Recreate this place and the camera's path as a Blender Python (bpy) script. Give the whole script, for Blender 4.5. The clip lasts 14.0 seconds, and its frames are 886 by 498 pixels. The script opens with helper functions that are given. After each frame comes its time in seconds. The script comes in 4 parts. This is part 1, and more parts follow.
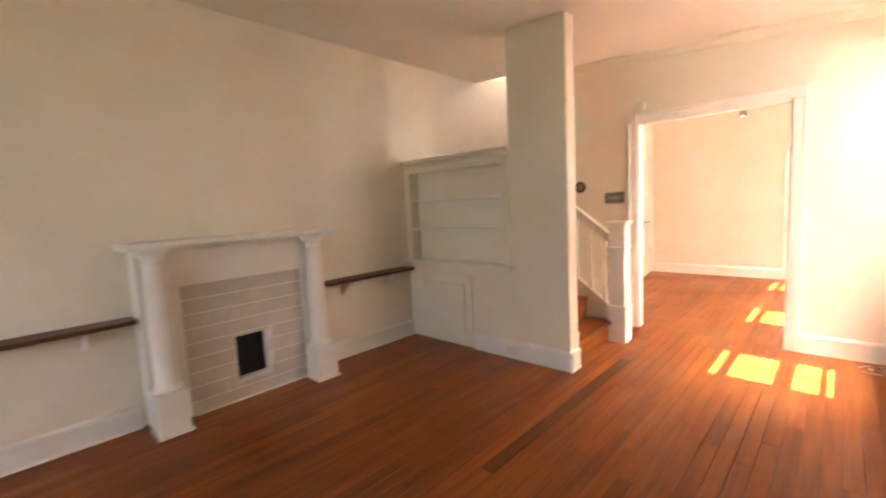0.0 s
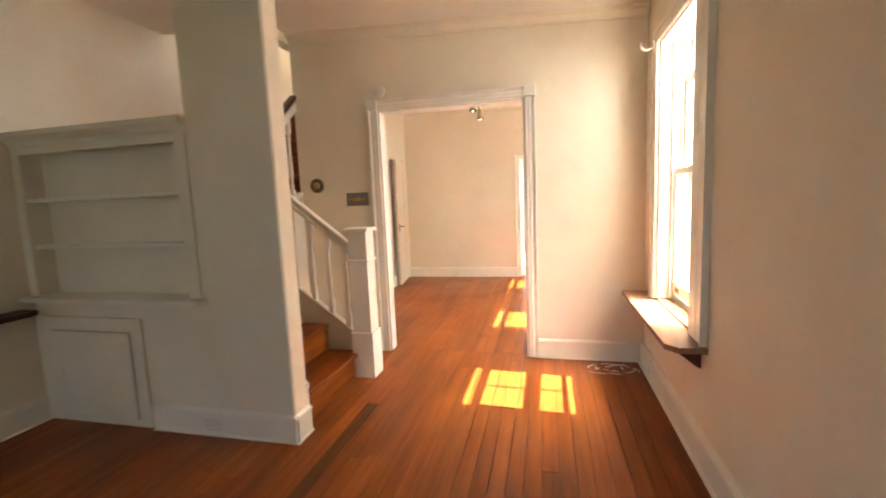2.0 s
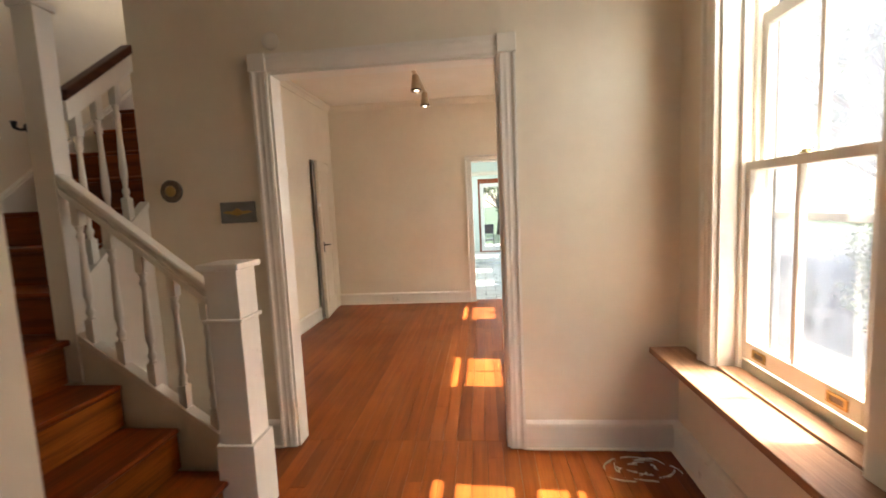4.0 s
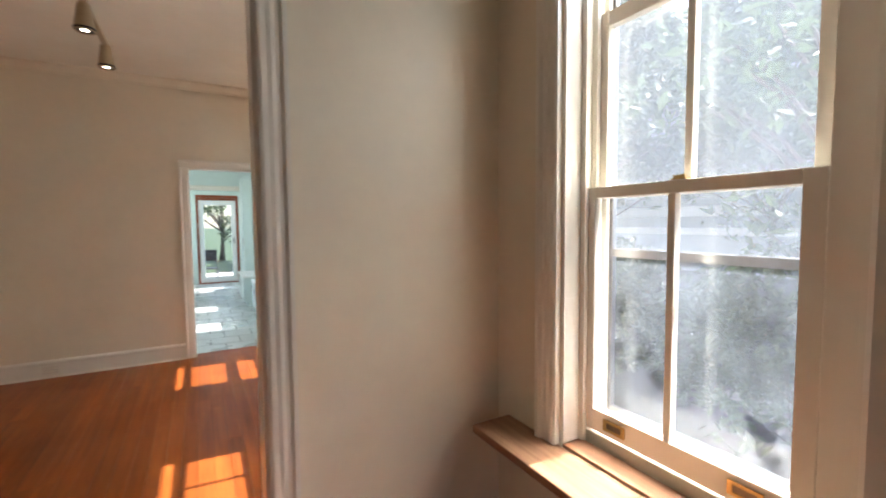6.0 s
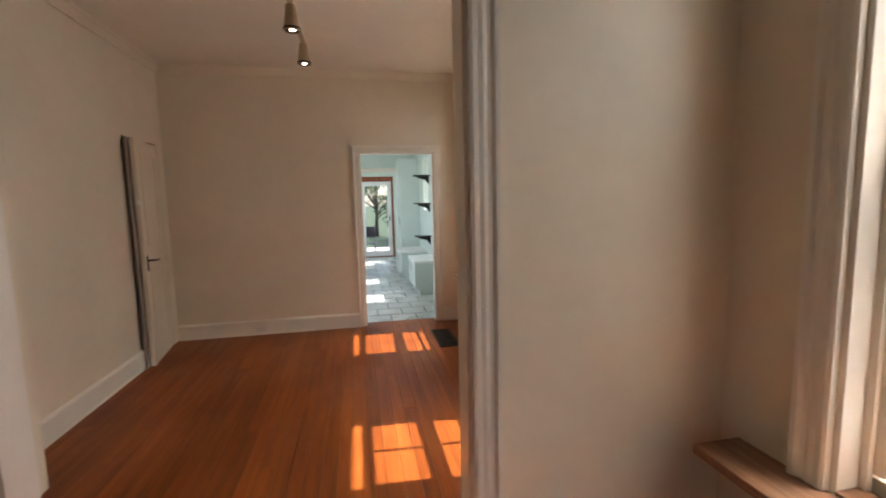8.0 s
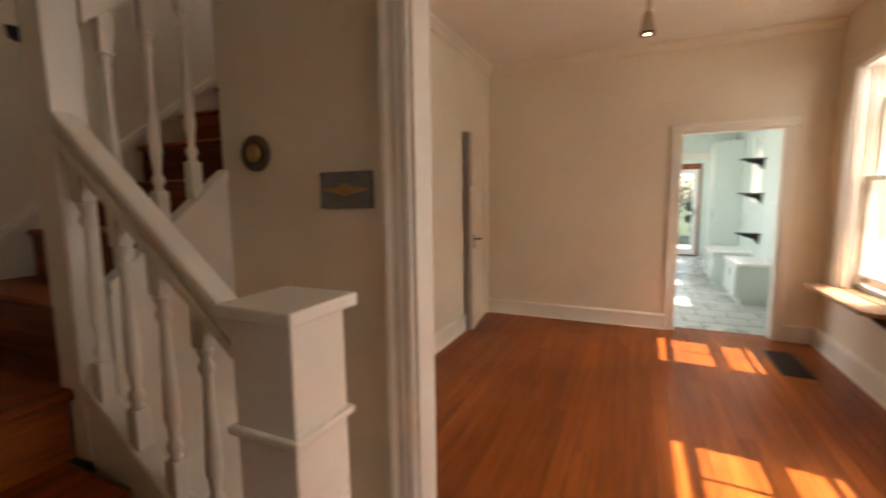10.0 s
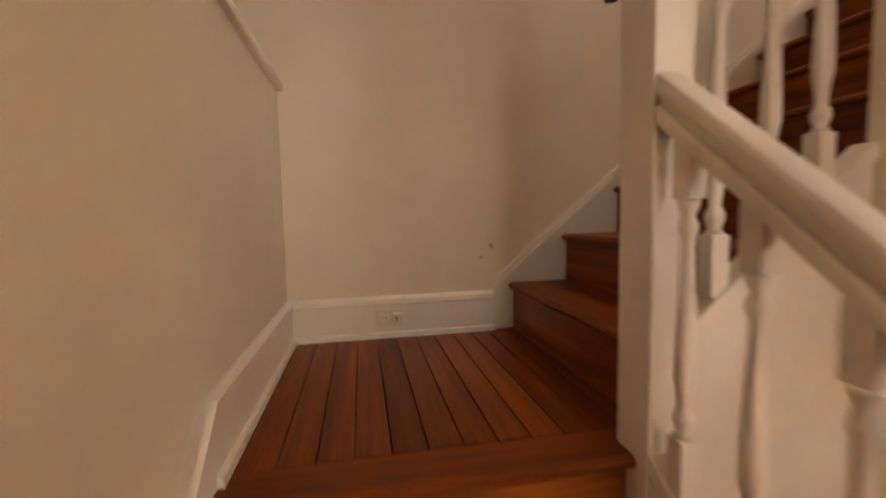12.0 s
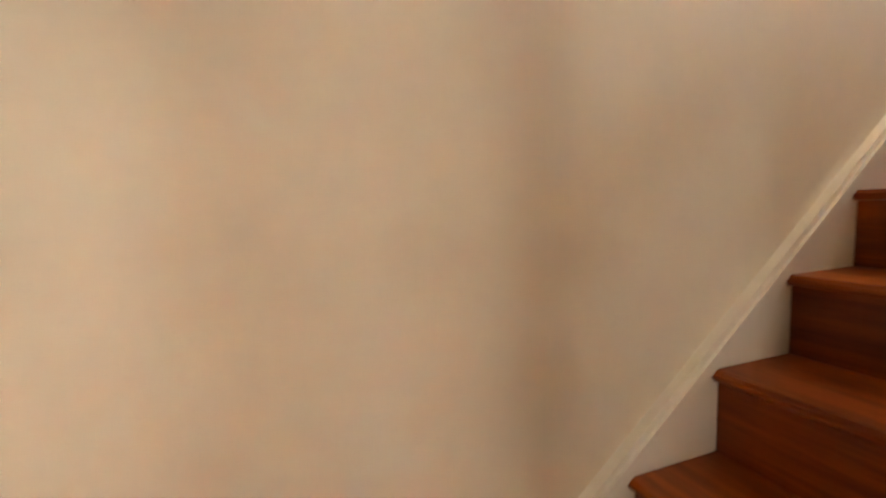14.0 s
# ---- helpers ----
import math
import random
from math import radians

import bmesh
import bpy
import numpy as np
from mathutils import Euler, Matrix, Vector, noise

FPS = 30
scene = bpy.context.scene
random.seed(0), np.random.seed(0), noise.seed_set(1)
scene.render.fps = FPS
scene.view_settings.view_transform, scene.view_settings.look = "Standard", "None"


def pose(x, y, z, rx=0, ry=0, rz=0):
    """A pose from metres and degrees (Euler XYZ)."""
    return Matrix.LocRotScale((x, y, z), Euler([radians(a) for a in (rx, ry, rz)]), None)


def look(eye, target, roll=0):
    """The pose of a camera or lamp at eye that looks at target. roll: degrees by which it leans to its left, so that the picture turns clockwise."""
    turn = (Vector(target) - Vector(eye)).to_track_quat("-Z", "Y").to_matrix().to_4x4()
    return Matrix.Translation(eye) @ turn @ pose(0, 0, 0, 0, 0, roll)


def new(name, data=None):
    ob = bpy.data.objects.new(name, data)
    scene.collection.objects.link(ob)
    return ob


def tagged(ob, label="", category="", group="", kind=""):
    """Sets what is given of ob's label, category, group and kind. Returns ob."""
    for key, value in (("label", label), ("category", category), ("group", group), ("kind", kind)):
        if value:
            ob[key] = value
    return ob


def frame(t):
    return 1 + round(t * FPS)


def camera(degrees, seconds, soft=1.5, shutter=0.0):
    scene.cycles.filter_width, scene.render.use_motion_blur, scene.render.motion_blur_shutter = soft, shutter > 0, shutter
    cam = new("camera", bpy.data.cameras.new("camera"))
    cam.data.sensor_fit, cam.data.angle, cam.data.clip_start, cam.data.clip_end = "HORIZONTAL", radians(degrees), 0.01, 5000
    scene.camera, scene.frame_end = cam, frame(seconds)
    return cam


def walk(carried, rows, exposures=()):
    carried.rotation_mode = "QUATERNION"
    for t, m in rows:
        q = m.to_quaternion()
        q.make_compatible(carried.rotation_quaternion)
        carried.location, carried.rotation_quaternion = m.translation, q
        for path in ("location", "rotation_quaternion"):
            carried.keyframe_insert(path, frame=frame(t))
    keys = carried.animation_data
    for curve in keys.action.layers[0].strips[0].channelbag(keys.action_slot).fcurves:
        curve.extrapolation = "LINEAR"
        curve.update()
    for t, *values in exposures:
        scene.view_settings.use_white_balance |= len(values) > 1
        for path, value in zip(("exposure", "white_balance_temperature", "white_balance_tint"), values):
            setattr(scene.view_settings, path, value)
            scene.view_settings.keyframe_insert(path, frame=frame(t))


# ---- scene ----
cam = camera(91.8, 14.0, soft=1.8, shutter=0.5)
PATH = [
    (0, (0.172, 0.077, 1.376), (-1.189, 1.528, 1.17), -2.8),
    (0.5, (0.069, 0.282, 1.413), (-0.999, 1.964, 1.245), -3.1),
    (1, (0.067, 0.533, 1.376), (-0.698, 2.363, 1.118), -4.2),
    (1.5, (0.049, 0.815, 1.366), (-0.567, 2.706, 1.156), -2.7),
    (2, (0.005, 1.131, 1.331), (-0.465, 3.061, 1.099), -2.4),
    (2.5, (-0.052, 1.414, 1.346), (-0.378, 3.374, 1.119), -3.0),
    (5, (-0.355, 2.863, 1.336), (-0.325, 4.854, 1.148), -0.4),
    (5.5, (-0.378, 3.032, 1.335), (0.206, 4.938, 1.175), -0.2),
    (6, (-0.312, 3.215, 1.349), (0.67, 4.953, 1.227), -0.5),
    (6.5, (-0.272, 3.344, 1.382), (0.785, 5.033, 1.212), 1.2),
    (7, (-0.332, 3.405, 1.388), (0.495, 5.218, 1.21), -0.2),
    (9.5, (-0.653, 3.442, 1.334), (-1.001, 5.398, 1.098), -0.3),
    (10, (-0.747, 3.486, 1.327), (-1.569, 5.295, 1.095), -0.7),
    (10.5, (-0.844, 3.563, 1.328), (-2.104, 5.101, 1.11), -0.3),
    (11, (-0.936, 3.581, 1.326), (-2.611, 4.64, 1.066), 0.6),
    (11.5, (-1.13, 3.536, 1.296), (-3.015, 4.149, 1.032), -0.3),
    (12, (-1.402, 3.566, 1.312), (-3.361, 3.936, 1.152), -1.2),
    (12.5, (-1.771, 3.606, 1.355), (-3.761, 3.754, 1.223), -1.9),
    (13, (-2.037, 3.612, 1.529), (-4.025, 3.553, 1.316), -0.6),
    (13.5, (-2.249, 3.672, 1.715), (-4.223, 3.931, 1.525), -2.8),
    (14, (-2.45, 3.767, 1.825), (-4.323, 4.438, 1.625), -2.1),
]
walk(cam, [(t, look(eye, aim, roll)) for t, eye, aim, roll in PATH],
     exposures=((0.0, 4.25, 7450, 25), (1.5, 3.8, 7350, 21), (2.5, 3.25, 7200, 14), (5.0, 2.2, 6650, 14), (6.5, 1.7, 6200, 12), (7.0, 1.55, 6250, 13), (9.5, 1.85, 7400, 20), (10.5, 2.4, 7800, 20), (12.0, 3.2, 8500, 26), (13.0, 3.75, 8200, 21), (14.0, 4.0, 7600, 17)))

# ---------------------------------------------------------------- world, sun, large lights
world = bpy.data.worlds.new("sky")
scene.world = world
world.use_nodes = True
SUN_ELEV, SUN_SLOPE = radians(56.0), 0.06
wn = world.node_tree
sky = wn.nodes.new("ShaderNodeTexSky")
sky.sky_type, sky.sun_disc = "NISHITA", False
sky.sun_elevation, sky.sun_rotation = SUN_ELEV, radians(90)
wn.links.new(sky.outputs[0], wn.nodes["Background"].inputs[0])
wn.nodes["Background"].inputs[1].default_value = 0.15
sun = new("sun", bpy.data.lights.new("sun", "SUN"))
sun.data.energy, sun.data.angle, sun.data.color = 5.0, radians(0.5), (1.0, 0.96, 0.9)
run = 1.0 / math.tan(SUN_ELEV)
sun.matrix_world = look((8, 0, 12), (8 - run, run * SUN_SLOPE, 11))


def area_light(name, x, y, z, w, h, toward, power, tint=(0.86, 0.93, 1.0)):
    """An area lamp: the sky's light in a window's opening, or added fill."""
    lamp = new(name, bpy.data.lights.new(name, "AREA"))
    lamp.data.shape, lamp.data.size, lamp.data.size_y = "RECTANGLE", w, h
    lamp.data.energy, lamp.data.color = power, tint
    lamp.matrix_world = look((x, y, z), (x + toward[0], y + toward[1], z + toward[2]))


area_light("front_window_light", -1.3, -2.02, 1.45, 1.9, 1.4, (0, 1, -0.15), 0.22, (1.0, 0.96, 0.9))
for lamp_y in (5.18, 5.77, 6.3):
    spot = new("spot_lamp", bpy.data.lights.new("spot_lamp", "SPOT"))
    spot.data.energy, spot.data.color, spot.data.spot_size, spot.data.spot_blend, spot.data.shadow_soft_size = 0.7, (1.0, 0.82, 0.6), radians(120), 0.8, 0.035
    spot.matrix_world = look((-0.735, lamp_y, 2.225), (-0.735, lamp_y, 0))
area_light("hall_window_light", 0.925, 3.82, 2.19, 0.5, 0.1, (-1, -0.15, -1.1), 0.95, (0.86, 0.93, 1.0))
area_light("dining_window_light", 0.955, 5.6, 1.45, 0.58, 1.4, (-1, 0.15, 0.1), 2.0)
area_light("dining_window_light", 0.925, 7.36, 2.19, 0.5, 0.1, (-1, -0.15, -1.1), 0.7)
# two fill lamps added at unseen west openings to brighten these rooms
area_light("kitchen_fill_light", -1.62, 9.9, 1.55, 1.7, 1.1, (1, 0, -0.1), 9)
area_light("back_room_fill_light", -1.62, 13.3, 1.55, 1.1, 1.1, (1, 0, -0.1), 5)
# fill lamp added high in the unseen stairwell, which has no window
area_light("stairwell_fill_light", -2.6, 6.2, 4.3, 0.7, 0.9, (0, -1, -0.5), 0.9, (1.0, 0.9, 0.78))

# ---------------------------------------------------------------- small builders


def link(name, bm, mat, parent=None, label=""):
    mesh = bpy.data.meshes.new(name)
    bm.to_mesh(mesh)
    bm.free()
    mesh.materials.append(mat)
    ob = new(name, mesh)
    if parent is not None:
        ob.parent = parent
    if label:
        ob["label"] = label
    return ob


def part(name, bm, mat, parent, label=""):
    return link(name, bm, mat, parent, label)


def empty(name, label="", category="", group="", at=(0, 0, 0)):
    ob = new(name)
    ob.empty_display_size = 0.05
    ob.location = at
    return tagged(ob, label, category, group)


def add_box(bm, x0, x1, y0, y1, z0, z1, bevel=0.0):
    r = bmesh.ops.create_cube(bm, size=1.0)
    vs = r["verts"]
    for v in vs:
        v.co.x = x0 if v.co.x < 0 else x1
        v.co.y = y0 if v.co.y < 0 else y1
        v.co.z = z0 if v.co.z < 0 else z1
    if bevel > 0:
        es = list({e for v in vs for e in v.link_edges})
        bmesh.ops.bevel(bm, geom=es, offset=bevel, segments=2, profile=0.6, affect="EDGES")
    return bm


def box(x0, x1, y0, y1, z0, z1, bevel=0.0):
    return add_box(bmesh.new(), x0, x1, y0, y1, z0, z1, bevel)


def add_prism(bm, outline, axis, a, b):
    """Extrude an outline of (u, v) along an axis from a to b. x: (y, z); y: (x, z); z: (x, y)."""
    put = {"x": lambda u, v, w: (w, u, v), "y": lambda u, v, w: (u, w, v), "z": lambda u, v, w: (u, v, w)}[axis]
    lo = [bm.verts.new(put(u, v, a)) for u, v in outline]
    hi = [bm.verts.new(put(u, v, b)) for u, v in outline]
    n = len(outline)
    bm.faces.new(lo)
    bm.faces.new(list(reversed(hi)))
    for i in range(n):
        bm.faces.new((lo[i], hi[i], hi[(i + 1) % n], lo[(i + 1) % n]))
    bmesh.ops.recalc_face_normals(bm, faces=bm.faces)
    return bm


def prism(outline, axis, a, b, bevel=0.0):
    bm = add_prism(bmesh.new(), outline, axis, a, b)
    if bevel > 0:
        bmesh.ops.bevel(bm, geom=bm.edges[:], offset=bevel, segments=2, profile=0.6, affect="EDGES")
    return bm


def add_lathe(bm, profile, cx, cy, n=16):
    """Turn a profile of (radius, z) round a vertical axis."""
    rings = []
    for r, z in profile:
        rings.append([bm.verts.new((cx + r * math.cos(2 * math.pi * i / n), cy + r * math.sin(2 * math.pi * i / n), z)) for i in range(n)])
    for lo, hi in zip(rings, rings[1:]):
        for i in range(n):
            f = bm.faces.new((lo[i], lo[(i + 1) % n], hi[(i + 1) % n], hi[i]))
            f.smooth = True
    bm.faces.new(list(reversed(rings[0])))
    bm.faces.new(rings[-1])
    return bm


def lathe(profile, cx=0, cy=0, n=16):
    return add_lathe(bmesh.new(), profile, cx, cy, n)


def turned(bm, m):
    bmesh.ops.transform(bm, matrix=m, verts=bm.verts)
    return bm


def add_tube(bm, pts, r, n=8):
    rings = []
    for i, p in enumerate(pts):
        p = Vector(p)
        d = (Vector(pts[min(i + 1, len(pts) - 1)]) - Vector(pts[max(i - 1, 0)])).normalized()
        side = d.cross(Vector((0, 0, 1)))
        side = side.normalized() if side.length > 1e-4 else Vector((1, 0, 0))
        up = side.cross(d).normalized()
        rr = r[i] if isinstance(r, (list, tuple)) else r
        rings.append([bm.verts.new(p + rr * (math.cos(2 * math.pi * k / n) * side + math.sin(2 * math.pi * k / n) * up)) for k in range(n)])
    for a, b in zip(rings, rings[1:]):
        for k in range(n):
            bm.faces.new((a[k], a[(k + 1) % n], b[(k + 1) % n], b[k])).smooth = True
    bm.faces.new(list(reversed(rings[0])))
    bm.faces.new(rings[-1])
    return bm


def slab_with_holes(normal, face, back, u0, u1, v0, v1, holes):
    """A wall between face and back along an axis, over u (the other level axis) and v (height), with holes (u0, u1, v0, v1)."""
    us = sorted({u0, u1, *[h[0] for h in holes], *[h[1] for h in holes]})
    vs = sorted({v0, v1, *[h[2] for h in holes], *[h[3] for h in holes]})
    us = [u for u in us if u0 <= u <= u1]
    vs = [v for v in vs if v0 <= v <= v1]
    nu, nv = len(us) - 1, len(vs) - 1

    def solid(i, j):
        if not (0 <= i < nu and 0 <= j < nv):
            return False
        cu, cv = (us[i] + us[i + 1]) / 2, (vs[j] + vs[j + 1]) / 2
        return not any(h[0] < cu < h[1] and h[2] < cv < h[3] for h in holes)

    bm = bmesh.new()
    cache = {}

    def vert(i, j, k):
        key = (i, j, k)
        if key not in cache:
            w = face if k == 0 else back
            p = {"x": (w, us[i], vs[j]), "y": (us[i], w, vs[j]), "z": (us[i], vs[j], w)}[normal]
            cache[key] = bm.verts.new(p)
        return cache[key]

    for i in range(nu):
        for j in range(nv):
            if not solid(i, j):
                continue
            for k in (0, 1):
                bm.faces.new([vert(i, j, k), vert(i + 1, j, k), vert(i + 1, j + 1, k), vert(i, j + 1, k)])
            for di, dj, a, b in ((-1, 0, (i, j), (i, j + 1)), (1, 0, (i + 1, j), (i + 1, j + 1)), (0, -1, (i, j), (i + 1, j)), (0, 1, (i, j + 1), (i + 1, j + 1))):
                if not solid(i + di, j + dj):
                    bm.faces.new([vert(*a, 0), vert(*b, 0), vert(*b, 1), vert(*a, 1)])
    bmesh.ops.recalc_face_normals(bm, faces=bm.faces)
    return bm


# ---------------------------------------------------------------- materials


def material(name):
    m = bpy.data.materials.new(name)
    m.use_nodes = True
    nt = m.node_tree
    return m, nt, nt.nodes["Principled BSDF"]


def nd(nt, kind, **props):
    n = nt.nodes.new(kind)
    for k, v in props.items():
        if k == "operation":
            n.operation = v
        elif k == "blend":
            n.data_type, n.blend_type = "RGBA", v
        elif k == "wave":
            n.wave_type = v
    return n


def world_coords(nt, scale=(1, 1, 1), jitter=0.0):
    geo = nt.nodes.new("ShaderNodeNewGeometry")
    mp = nt.nodes.new("ShaderNodeMapping")
    mp.inputs["Scale"].default_value = scale
    nt.links.new(geo.outputs["Position"], mp.inputs["Vector"])
    if jitter:
        info = nt.nodes.new("ShaderNodeObjectInfo")
        mul = nd(nt, "ShaderNodeVectorMath", operation="SCALE")
        mul.inputs[0].default_value = (jitter, jitter * 1.7, jitter * 0.6)
        nt.links.new(info.outputs["Random"], mul.inputs["Scale"])
        nt.links.new(mul.outputs[0], mp.inputs["Location"])
    return mp.outputs[0]


def noise_tex(nt, vec, scale, detail=4.0, rough=0.55):
    n = nt.nodes.new("ShaderNodeTexNoise")
    n.inputs["Scale"].default_value, n.inputs["Detail"].default_value, n.inputs["Roughness"].default_value = scale, detail, rough
    nt.links.new(vec, n.inputs["Vector"])
    return n.outputs["Fac"]


def ramp(nt, fac, stops):
    r = nt.nodes.new("ShaderNodeValToRGB")
    while len(r.color_ramp.elements) < len(stops):
        r.color_ramp.elements.new(0.5)
    for e, (p, c) in zip(r.color_ramp.elements, stops):
        e.position, e.color = p, (*c, 1) if len(c) == 3 else c
    nt.links.new(fac, r.inputs[0])
    return r.outputs[0]


def mixed(nt, a, b, fac, blend="MIX"):
    m = nd(nt, "ShaderNodeMix", blend=blend)
    for sock, v in ((m.inputs[0], fac), (m.inputs[6], a), (m.inputs[7], b)):
        if isinstance(v, (int, float)):
            sock.default_value = v
        elif isinstance(v, tuple):
            sock.default_value = (*v, 1)
        else:
            nt.links.new(v, sock)
    return m.outputs[2]


def bump(nt, bsdf, height, strength, distance=0.002):
    b = nt.nodes.new("ShaderNodeBump")
    b.inputs["Strength"].default_value, b.inputs["Distance"].default_value = strength, distance
    nt.links.new(height, b.inputs["Height"])
    nt.links.new(b.outputs[0], bsdf.inputs["Normal"])


def paint(name, colour, rough=0.5, stain=0.05, relief=0.25, spec=0.5):
    """Rolled or brushed wall paint: faint mottling, wear and roller relief."""
    m, nt, b = material(name)
    v = world_coords(nt)
    big = noise_tex(nt, v, 1.3, 5, 0.6)
    small = noise_tex(nt, v, 14, 4, 0.6)
    dark = tuple(c * (1 - 2.2 * stain) * k for c, k in zip(colour, (1.0, 0.985, 0.95)))
    c1 = ramp(nt, big, [(0.3, dark), (0.65, colour)])
    c2 = ramp(nt, small, [(0.35, tuple([1 - stain] * 3)), (0.6, (1, 1, 1))])
    nt.links.new(mixed(nt, c1, c2, 0.6, "MULTIPLY"), b.inputs["Base Color"])
    nt.links.new(ramp(nt, big, [(0.3, (rough + 0.1,) * 3), (0.7, (rough - 0.08,) * 3)]), b.inputs["Roughness"])
    b.inputs["Specular IOR Level"].default_value = spec
    bump(nt, b, noise_tex(nt, v, 160, 3, 0.6), relief, 0.0012)
    return m


def wood(name, light, dark, along="y", rough=0.3, jitter=9.0, tone=0.35, grain=1.0, fleck=0.55):
    """Varnished boards: long grain, pores, per-board tone and worn patches."""
    m, nt, b = material(name)
    s = {"x": (1.2, 22, 22), "y": (22, 1.2, 22), "z": (22, 22, 1.2)}[along]
    v = world_coords(nt, s, jitter)
    g = noise_tex(nt, v, 1.0 * grain, 7, 0.62)
    fine = noise_tex(nt, v, 7.0, 4, 0.6)
    plain = world_coords(nt)
    wear = noise_tex(nt, plain, 1.1, 5, 0.6)
    mid = tuple((a + c) / 2 for a, c in zip(light, dark))
    c1 = ramp(nt, g, [(0.28, dark), (0.5, mid), (0.72, light)])
    c2 = ramp(nt, fine, [(0.3, (0.62, 0.56, 0.5)), (0.55, (1, 1, 1))])
    c = mixed(nt, c1, c2, fleck, "MULTIPLY")
    info = nt.nodes.new("ShaderNodeObjectInfo")
    tones = ramp(nt, info.outputs["Random"], [(0.0, (1 - tone, 1 - 1.15 * tone, 1 - 1.3 * tone)), (0.5, (0.95, 0.93, 0.9)), (1.0, (1.12, 1.1, 1.05))])
    c = mixed(nt, c, tones, 1.0, "MULTIPLY")
    c = mixed(nt, c, ramp(nt, wear, [(0.36, (0.66, 0.58, 0.52)), (0.6, (1, 1, 1))]), 0.5, "MULTIPLY")
    nt.links.new(c, b.inputs["Base Color"])
    nt.links.new(ramp(nt, wear, [(0.3, (rough + 0.14,) * 3), (0.7, (rough,) * 3)]), b.inputs["Roughness"])
    b.inputs["Coat Weight"].default_value, b.inputs["Coat Roughness"].default_value = 0.05, 0.2
    b.inputs["Specular IOR Level"].default_value = 0.2
    bump(nt, b, g, 0.18, 0.0015)
    return m


def plain(name, colour, rough=0.5, metal=0.0, mottled=0.12, scale=30):
    m, nt, b = material(name)
    v = world_coords(nt)
    n = noise_tex(nt, v, scale, 4, 0.6)
    c = ramp(nt, n, [(0.3, tuple(x * (1 - mottled) for x in colour)), (0.7, tuple(min(1, x * (1 + mottled)) for x in colour))])
    nt.links.new(c, b.inputs["Base Color"])
    b.inputs["Roughness"].default_value, b.inputs["Metallic"].default_value = rough, metal
    return m


WALL = paint("wall_paint", (0.82, 0.73, 0.57), 0.55, 0.035)
TRIM = paint("trim_paint", (0.84, 0.785, 0.68), 0.34, 0.03, 0.12)
CEIL = paint("ceiling_paint", (0.86, 0.80, 0.68), 0.7, 0.03)
MINT = paint("mint_paint", (0.66, 0.76, 0.70), 0.5, 0.03)
MINTCAB = paint("pale_mint_cabinet_paint", (0.62, 0.72, 0.68), 0.35, 0.03, 0.1)
WHITE = paint("kitchen_white_paint", (0.84, 0.86, 0.84), 0.35, 0.02, 0.1)
FLOOR = wood("floor_boards", (0.38, 0.105, 0.02), (0.19, 0.043, 0.008), "y", 0.3, tone=0.24, fleck=0.3)
FLOORDARK = wood("stained_floor_boards", (0.2, 0.055, 0.01), (0.035, 0.01, 0.003), "y", 0.3, tone=0.1)
TREAD = wood("stair_boards", (0.42, 0.09, 0.010), (0.11, 0.02, 0.003), "y", 0.32)
RISER = wood("riser_boards", (0.44, 0.125, 0.016), (0.12, 0.028, 0.005), "y", 0.34)
TREADX = wood("upper_stair_boards", (0.40, 0.09, 0.011), (0.11, 0.021, 0.003), "x", 0.32)
SHELFWOOD = wood("dark_shelf_wood", (0.17, 0.065, 0.03), (0.07, 0.025, 0.013), "y", 0.33, tone=0.1)
SILLWOOD = wood("sill_wood", (0.48, 0.29, 0.175), (0.22, 0.11, 0.06), "y", 0.3, tone=0.1)
CHERRY = wood("cherry_door_wood", (0.34, 0.09, 0.035), (0.18, 0.045, 0.02), "z", 0.35, tone=0.1)
# near-black colour that stands in for the shade inside openings and slots
DARK = plain("painted_gap_shade", (0.012, 0.01, 0.009), 0.9)
SUBFLOOR = plain("dark_joint", (0.03, 0.014, 0.008), 0.9)
IRON = plain("black_iron", (0.02, 0.02, 0.022), 0.45, 0.6)
TRACKMETAL = plain("tan_enamel", (0.42, 0.31, 0.18), 0.4, 0.0, 0.05)
CLOSET = plain("closet_shade", (0.5, 0.42, 0.34), 0.9)
BRASS = plain("aged_brass", (0.45, 0.3, 0.11), 0.35, 0.9)
BRONZE = plain("dark_bronze", (0.16, 0.125, 0.085), 0.4, 0.7)
STEEL = plain("brushed_steel", (0.5, 0.5, 0.5), 0.3, 0.9)
PLASTIC = plain("ivory_plastic", (0.72, 0.66, 0.55), 0.4, 0, 0.04)
CABLE = plain("white_cable", (0.8, 0.78, 0.73), 0.4, 0, 0.04)
TILE = paint("painted_tile", (0.66, 0.57, 0.46), 0.4, 0.13, 0.25)
GROUT = paint("painted_grout", (0.84, 0.77, 0.66), 0.7, 0.05)
KTILE = paint("kitchen_tile", (0.52, 0.55, 0.53), 0.28, 0.09, 0.1)
KGROUT = plain("kitchen_grout", (0.12, 0.12, 0.115), 0.8)
PATIO = paint("pale_patio_stone", (0.5, 0.48, 0.44), 0.85, 0.12, 0.5)
# base darkened in place of the tree shade lying on the drive
SHADED_DRIVE = paint("shade_darkened_drive", (0.05, 0.053, 0.06), 0.85, 0.14, 0.6)
GRASS = paint("grass", (0.045, 0.08, 0.028), 0.9, 0.2, 0.8)
SIDING = paint("grey_siding", (0.42, 0.44, 0.46), 0.6, 0.06)
HOUSETRIM = paint("white_house_trim", (0.82, 0.83, 0.82), 0.5, 0.04)
